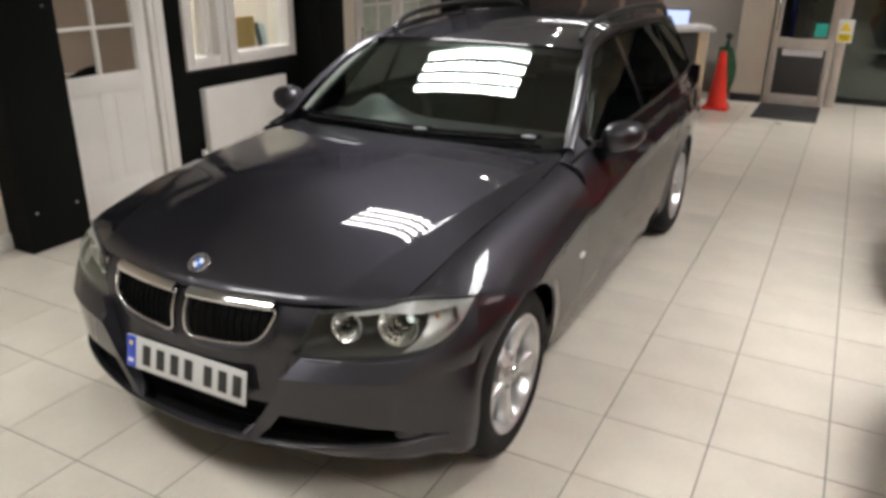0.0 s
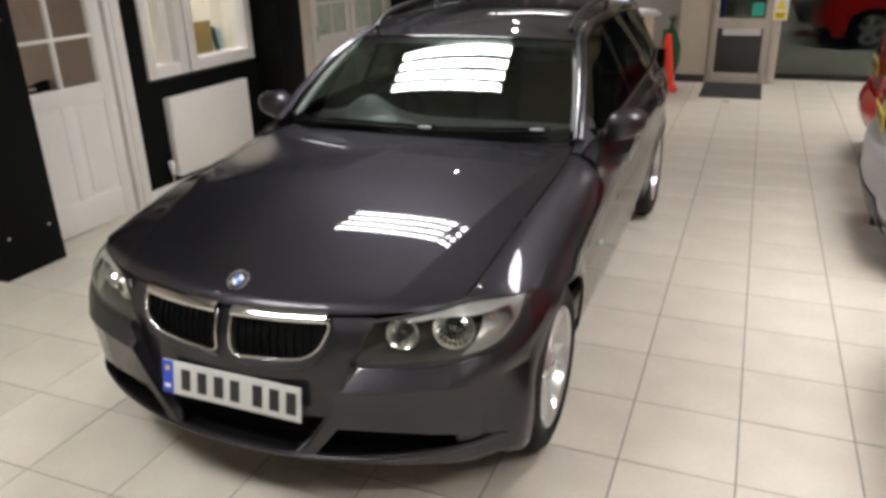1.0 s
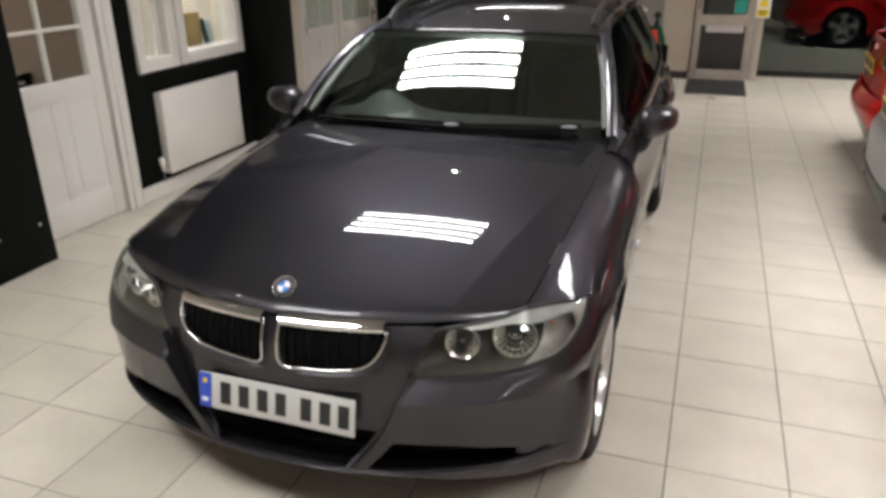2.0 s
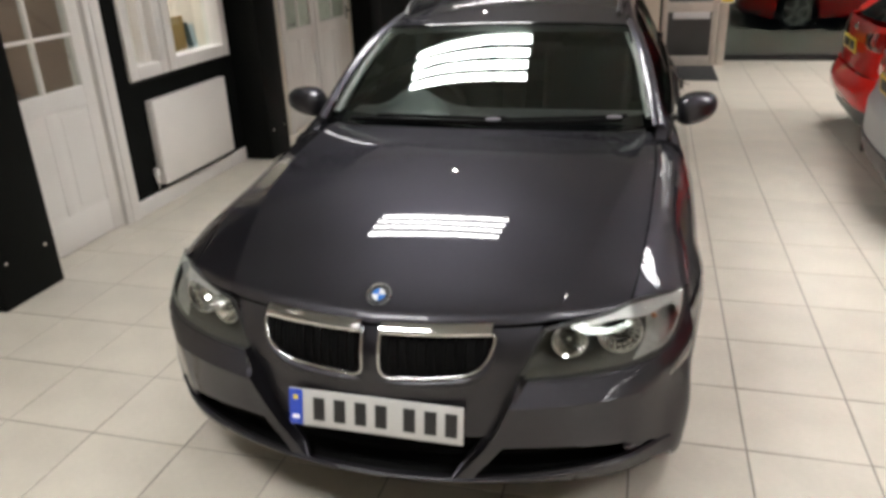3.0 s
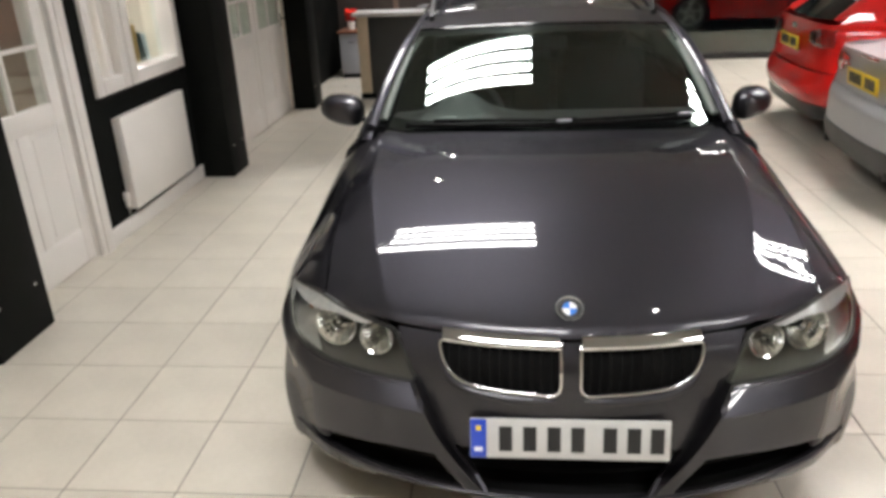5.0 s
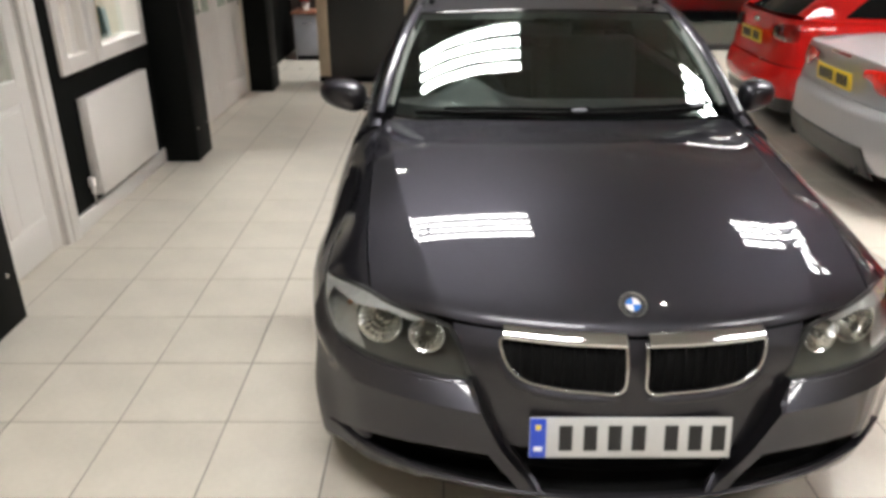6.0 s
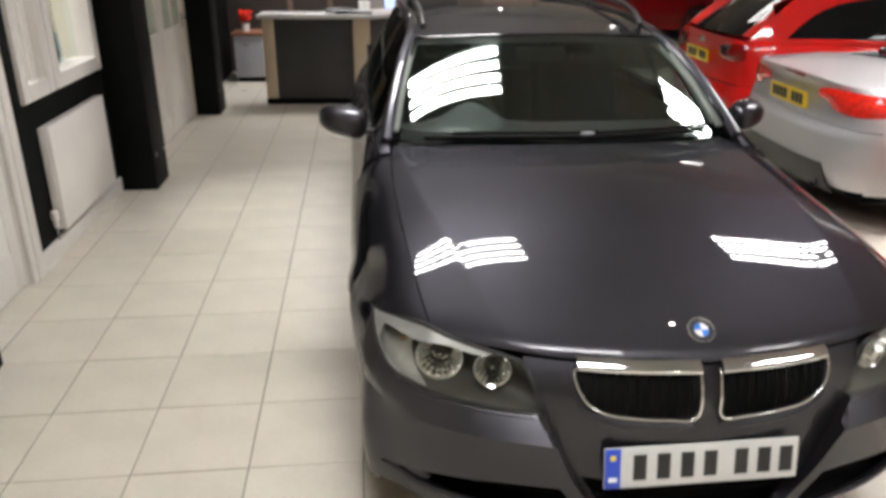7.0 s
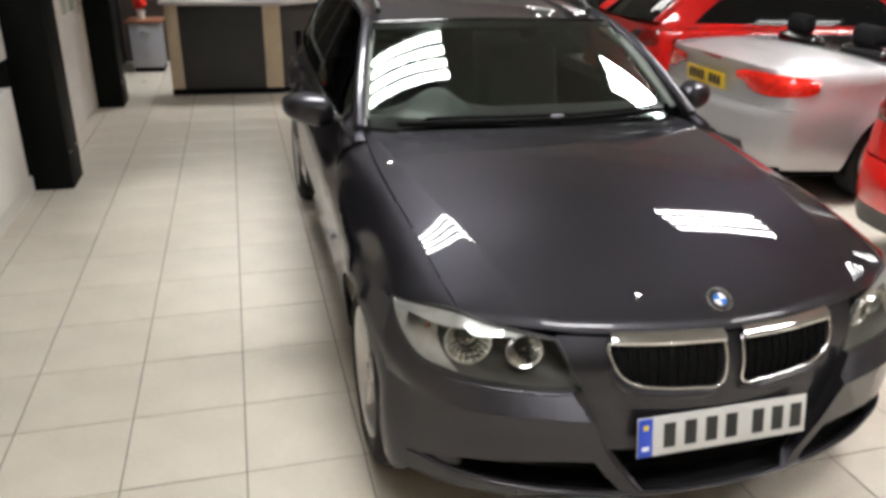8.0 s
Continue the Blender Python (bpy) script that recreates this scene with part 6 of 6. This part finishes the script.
bmesh.ops.create_uvsphere(bm, u_segments=14, v_segments=8, radius=0.045, matrix=pose(0, 0.05, 0.85))
smooth(part("knob", bm, BLACKP, rag))
box("foot", (0, 0.05, 0.012), (0.18, 0.18, 0.024), BLACKP, rag, 0.006)
carton = thing("white_carton", "small white carton standing on the desk", "box", pose(-2.48, 10.40, 0.865, 0, 0, 10))
box("carton_body", (0, 0, 0.065), (0.14, 0.10, 0.13), PAPER, carton, 0.003)
box("carton_flap", (0, 0, 0.1325), (0.13, 0.09, 0.004), PAPER, carton, 0.001)

# a cabinet and shelf in the gap behind the wall's end
cab = thing("office_cabinet", "grey metal cabinet with a wooden top", "cabinet", pose(-3.99, 10.36, 0))
box("carcass", (0, 0, 0.325), (0.36, 0.5, 0.53), GREYCAB, cab, 0.006)
box("cabinet_top", (0, 0, 0.605), (0.42, 0.54, 0.03), mat("brown_wood_top", (0.22, 0.09, 0.05), 0.5, vary=0.15, scale=8), cab, 0.004)
box("plinth", (0, 0, 0.03), (0.34, 0.46, 0.06), DEEP, cab, 0.002)
box("drawer_handle", (0, -0.262, 0.48), (0.12, 0.02, 0.012), CHROME, cab, 0.002)
vase = thing("red_flower_pot", "small pot with red flowers on the cabinet", "flowers", pose(-4.03, 10.32, 0.62))
lathe("pot", [(0, 0), (0.04, 0), (0.055, 0.10), (0.05, 0.11), (0, 0.10)], SIGNWHITE, vase, 20)
bm = bmesh.new()
for k in range(26):
    a, r = random.uniform(0, 6.28), random.uniform(0, 0.09)
    bmesh.ops.create_icosphere(bm, subdivisions=1, radius=random.uniform(0.02, 0.035), matrix=pose(r * math.cos(a), r * math.sin(a), random.uniform(0.13, 0.26)))
part("flowers", bm, CONERED, vase)

# walls behind the reception, and the glazed entrance
bm = bmesh.new()
add_box(bm, (-1.68, 11.05, CEIL / 2), (1.46, 0.1, CEIL))
wn = part("wall_north", bm, mat("dim_wall_paint", (0.30, 0.27, 0.24), 0.8, vary=0.06, scale=3), None)
tagged(wn, "pale wall behind the reception", "wall", kind="structure")
bm = bmesh.new()
add_box(bm, (-3.43, 11.05, CEIL / 2), (2.04, 0.1, CEIL))
wd = part("wall_panelling", bm, mat("dark_brown_panelling", (0.035, 0.026, 0.022), 0.5, vary=0.2, scale=5), None)
tagged(wd, "dark brown panelled wall behind the reception", "wall", kind="structure")
for x in (-2.42, -2.95, -3.5):
    bm = bmesh.new()
    add_box(bm, (x, 10.985, CEIL / 2), (0.07, 0.03, CEIL), None, 0.004)
    tp = part("trim", bm, mat("brown_post", (0.16, 0.11, 0.08), 0.5, vary=0.12, scale=6), None)
    tagged(tp, "brown wooden upright on the panelled wall", "post", kind="structure")
pier = box("wall_pier", (-1.085, 10.62, CEIL / 2), (0.37, 0.30, CEIL), mat("beige_panel", (0.50, 0.44, 0.36), 0.5, vary=0.06, scale=4), None, 0.004)
tagged(pier, "beige panelled pier beside the entrance", "wall", kind="structure")
sk = box("baseboard", (-1.085, 10.462, 0.05), (0.37, 0.014, 0.10), BLACKP, None, 0.003)
tagged(sk, "black skirting board", "baseboard", kind="structure")


def entrance_door(x0, x1, y, z1=2.1):
    d = thing("entrance_door", "aluminium framed glass entrance door with a dark kick panel", "door", kind="structure")
    w = 0.085
    for x in (x0 + w / 2, x1 - w / 2):
        box("stile", (x, y, z1 / 2), (w, 0.05, z1), ALU, d, 0.004)
    for za, zb in ((0.0, 0.13), (0.69, 0.82), (z1 - 0.10, z1)):
        box("rail", ((x0 + x1) / 2, y, (za + zb) / 2), (x1 - x0 - 2 * w, 0.048, zb - za), ALU, d, 0.004)
    box("kick_panel", ((x0 + x1) / 2, y, 0.41), (x1 - x0 - 2 * w, 0.02, 0.56), COUNTERGREY, d, 0.002, "dark lower panel")
    g = box("pane", ((x0 + x1) / 2, y, 1.41), (x1 - x0 - 2 * w, 0.008, 1.18), CLEAR, d, 0)
    g.visible_shadow = False
    box("letter_plate", ((x0 + x1) / 2 + 0.02, y - 0.016, 0.645), (0.46, 0.012, 0.085), TOPGREY, d, 0.003)
    box("sticker", (x1 - w - 0.09, y - 0.009, 0.925), (0.14, 0.004, 0.16), TEAL, d, 0, "teal square sticker")
    tube("pull_handle", [(x0 + 0.05, y - 0.03, 0.9), (x0 + 0.05, y - 0.075, 0.93), (x0 + 0.05, y - 0.075, 1.25), (x0 + 0.05, y - 0.03, 1.28)], 0.011, BOLT, d, 8)
    return d


entrance_door(-0.88, -0.16, 10.52)
front = thing("shop_front", "aluminium framed glass shop front onto the dark forecourt", "window", kind="structure")
box("post", (-0.10, 10.56, CEIL / 2), (0.11, 0.12, CEIL), ALU, front, 0.006)
box("post", (3.2, 11.0, CEIL / 2), (0.09, 0.10, CEIL), ALU, front, 0.006)
box("sill_rail", (3.5, 11.0, 0.04), (7.2, 0.10, 0.08), BLACKP, front, 0.004)
box("return_rail", (-0.09, 10.80, 0.04), (0.08, 0.42, 0.08), BLACKP, front, 0.004)
box("head_rail", (3.5, 11.0, 2.5), (7.2, 0.10, 0.12), ALU, front, 0.004)
box("header", (3.1, 11.0, (CEIL + 2.56) / 2), (8.2, 0.12, CEIL - 2.56), CREAM, front, 0)
box("door_header", (-0.52, 10.52, (CEIL + 2.1) / 2), (0.72, 0.10, CEIL - 2.1), CREAM, front, 0)
for x0, x1 in ((-0.05, 3.155), (3.245, 7.1)):
    g = box("pane", ((x0 + x1) / 2, 11.0, 1.26), (x1 - x0, 0.012, 2.36), CLEAR, front, 0)
    g.visible_shadow = False
sign = thing("warning_sign", "white notice with a yellow warning triangle on the door post", "sign", pose(-0.075, 10.485, 0.93))
box("board", (0, 0, 0), (0.17, 0.004, 0.27), SIGNWHITE, sign, 0)
bm = bmesh.new()
tri_ = [bm.verts.new(v) for v in ((-0.065, -0.004, 0.0), (0.065, -0.004, 0.0), (0, -0.004, 0.115))]
bm.faces.new(tri_)
part("triangle", bm, SIGNYEL, sign)
box("yellow_field", (0, -0.003, -0.075), (0.14, 0.003, 0.085), SIGNYEL, sign, 0)
for k, w in enumerate((0.10, 0.08)):
    box("text_bar", (0, -0.0055, -0.06 - 0.03 * k), (w, 0.002, 0.012), INK, sign, 0)
door_mat = box("door_mat", (-0.53, 9.93, 0.006), (0.70, 1.06, 0.012), MATBLACK, None, 0.004)
tagged(door_mat, "black ribbed entrance mat lying on the tiles", "mat")

# dark forecourt outside
ground = box("ground", (3.0, 60.0, -0.10), (400, 98.0, 0.1), ASPHALT, None, 0)
tagged(ground, "dark asphalt forecourt at night", "ground", kind="structure")

# a blue banner pole on the forecourt
pole = thing("banner_pole", "slim blue banner pole standing on the dark forecourt", "pole", pose(-0.89, 14.0, -0.05))
tube("mast", [(0, 0, 0), (0, 0, 3.2)], 0.030, PLATEBLUE, pole, 10)
box("pole_foot", (0, 0, 0.02), (0.30, 0.30, 0.04), PLATEBLUE, pole, 0.006)

# the chair in the dim office
chair = thing("office_chair", "black office chair with a rounded back behind the glazed door", "chair", pose(-5.08, 3.96, 0, 0, 0, 75))
rows = []
for i in range(15):
    u = -1 + 2 * i / 14
    rows.append([Vector((0.19 * u * (1 - 0.25 * (k / 9) ** 4), 0.16 - 0.05 * (1 - u * u), 0.52 + (0.375 - 0.07 * u * u) * k / 9)) for k in range(10)])
sheet("backrest", rows, (0, 1, 0), CLOTH, chair, 0.04, "black padded backrest")
box("seat", (0, -0.06, 0.45), (0.46, 0.44, 0.08), CLOTH, chair, 0.035, "", None, 4)
tube("stem", [(0, -0.04, 0.08), (0, -0.04, 0.42)], 0.026, BLACKP, chair, 12)
tube("back_arm", along([(0, 0.0, 0.43), (0, 0.15, 0.44), (0, 0.19, 0.62)], 8), 0.018, BLACKP, chair, 8)
for k in range(5):
    a = 2 * math.pi * k / 5
    leg = tube("leg", [(0, -0.04, 0.10), (0.24 * math.cos(a), -0.04 + 0.24 * math.sin(a), 0.065)], 0.016, BLACKP, chair, 8)
    lathe("castor", [(0, 0.02), (0.024, 0.014), (0.024, -0.014), (0, -0.02)], BLACKP, leg, 14, pose(0.24 * math.cos(a), -0.04 + 0.24 * math.sin(a), 0.026, 90, 0, k * 72))

# things on the office sill
f1 = box("card_folder", (-4.515, 4.985, 1.095), (0.03, 0.24, 0.27), CARD, None, 0.003)
tagged(f1, "brown card folder standing on the window sill", "folder")
f2 = box("notebook", (0, 0, 0.11), (0.05, 0.016, 0.22), mat("dark_teal_cover", (0.02, 0.05, 0.055), 0.5), None, 0.003, "", pose(-4.515, 5.185, 0.962, 14, 0, 0))
tagged(f2, "thin dark teal notebook leaning on the window sill", "book")
f3 = box("document_wallet", (0, 0, 0.10), (0.05, 0.010, 0.20), mat("pale_blue_card", (0.45, 0.55, 0.60), 0.5), None, 0.002, "", pose(-4.515, 5.245, 0.962, 10, 0, 0))
tagged(f3, "pale blue document wallet leaning on the window sill", "folder")

# ---- floor tiles: separate pieces where the camera passes, the rest joined ----
bm = bmesh.new()
add_box(bm, (0, 0, -0.006), (T - 0.005, T - 0.005, 0.012), None, 0.0012, 1)
tile_mesh = bpy.data.meshes.new("tile")
bm.to_mesh(tile_mesh)
bm.free()
tile_mesh.materials.append(TILE)
near = set()
for i in range(-3, 12):
    for j in range(-1, 19):
        near.add((i, j))
        t = new("tile", tile_mesh)
        t.parent = floor
        t.location = (X0 + (i + 0.5) * T, Y0 + (j + 0.5) * T, random.uniform(-0.0003, 0.0003))
verts, faces = [], []
h = (T - 0.005) / 2
for i in range(-10, 26):
    for j in range(-16, 24):
        x, y = X0 + (i + 0.5) * T, Y0 + (j + 0.5) * T
        if (i, j) in near or not (-6.9 < x < EAST and SOUTH < y < NORTH - 0.1):
            continue
        k = len(verts)
        verts += [(x + a * (h - c), y + b * (h - c), z) for z, c in ((-0.003, 0), (0.0, 0.0012)) for a, b in ((-1, -1), (1, -1), (1, 1), (-1, 1))]
        faces += [(k + 4, k + 5, k + 6, k + 7)] + [(k + n, k + (n + 1) % 4, k + 4 + (n + 1) % 4, k + 4 + n) for n in range(4)]
me = bpy.data.meshes.new("far_tiles")
me.from_pydata(verts, [], faces)
me.materials.append(TILE)
far = new("far_tiles", me)
far.parent = floor
far["kind"] = "stuff"
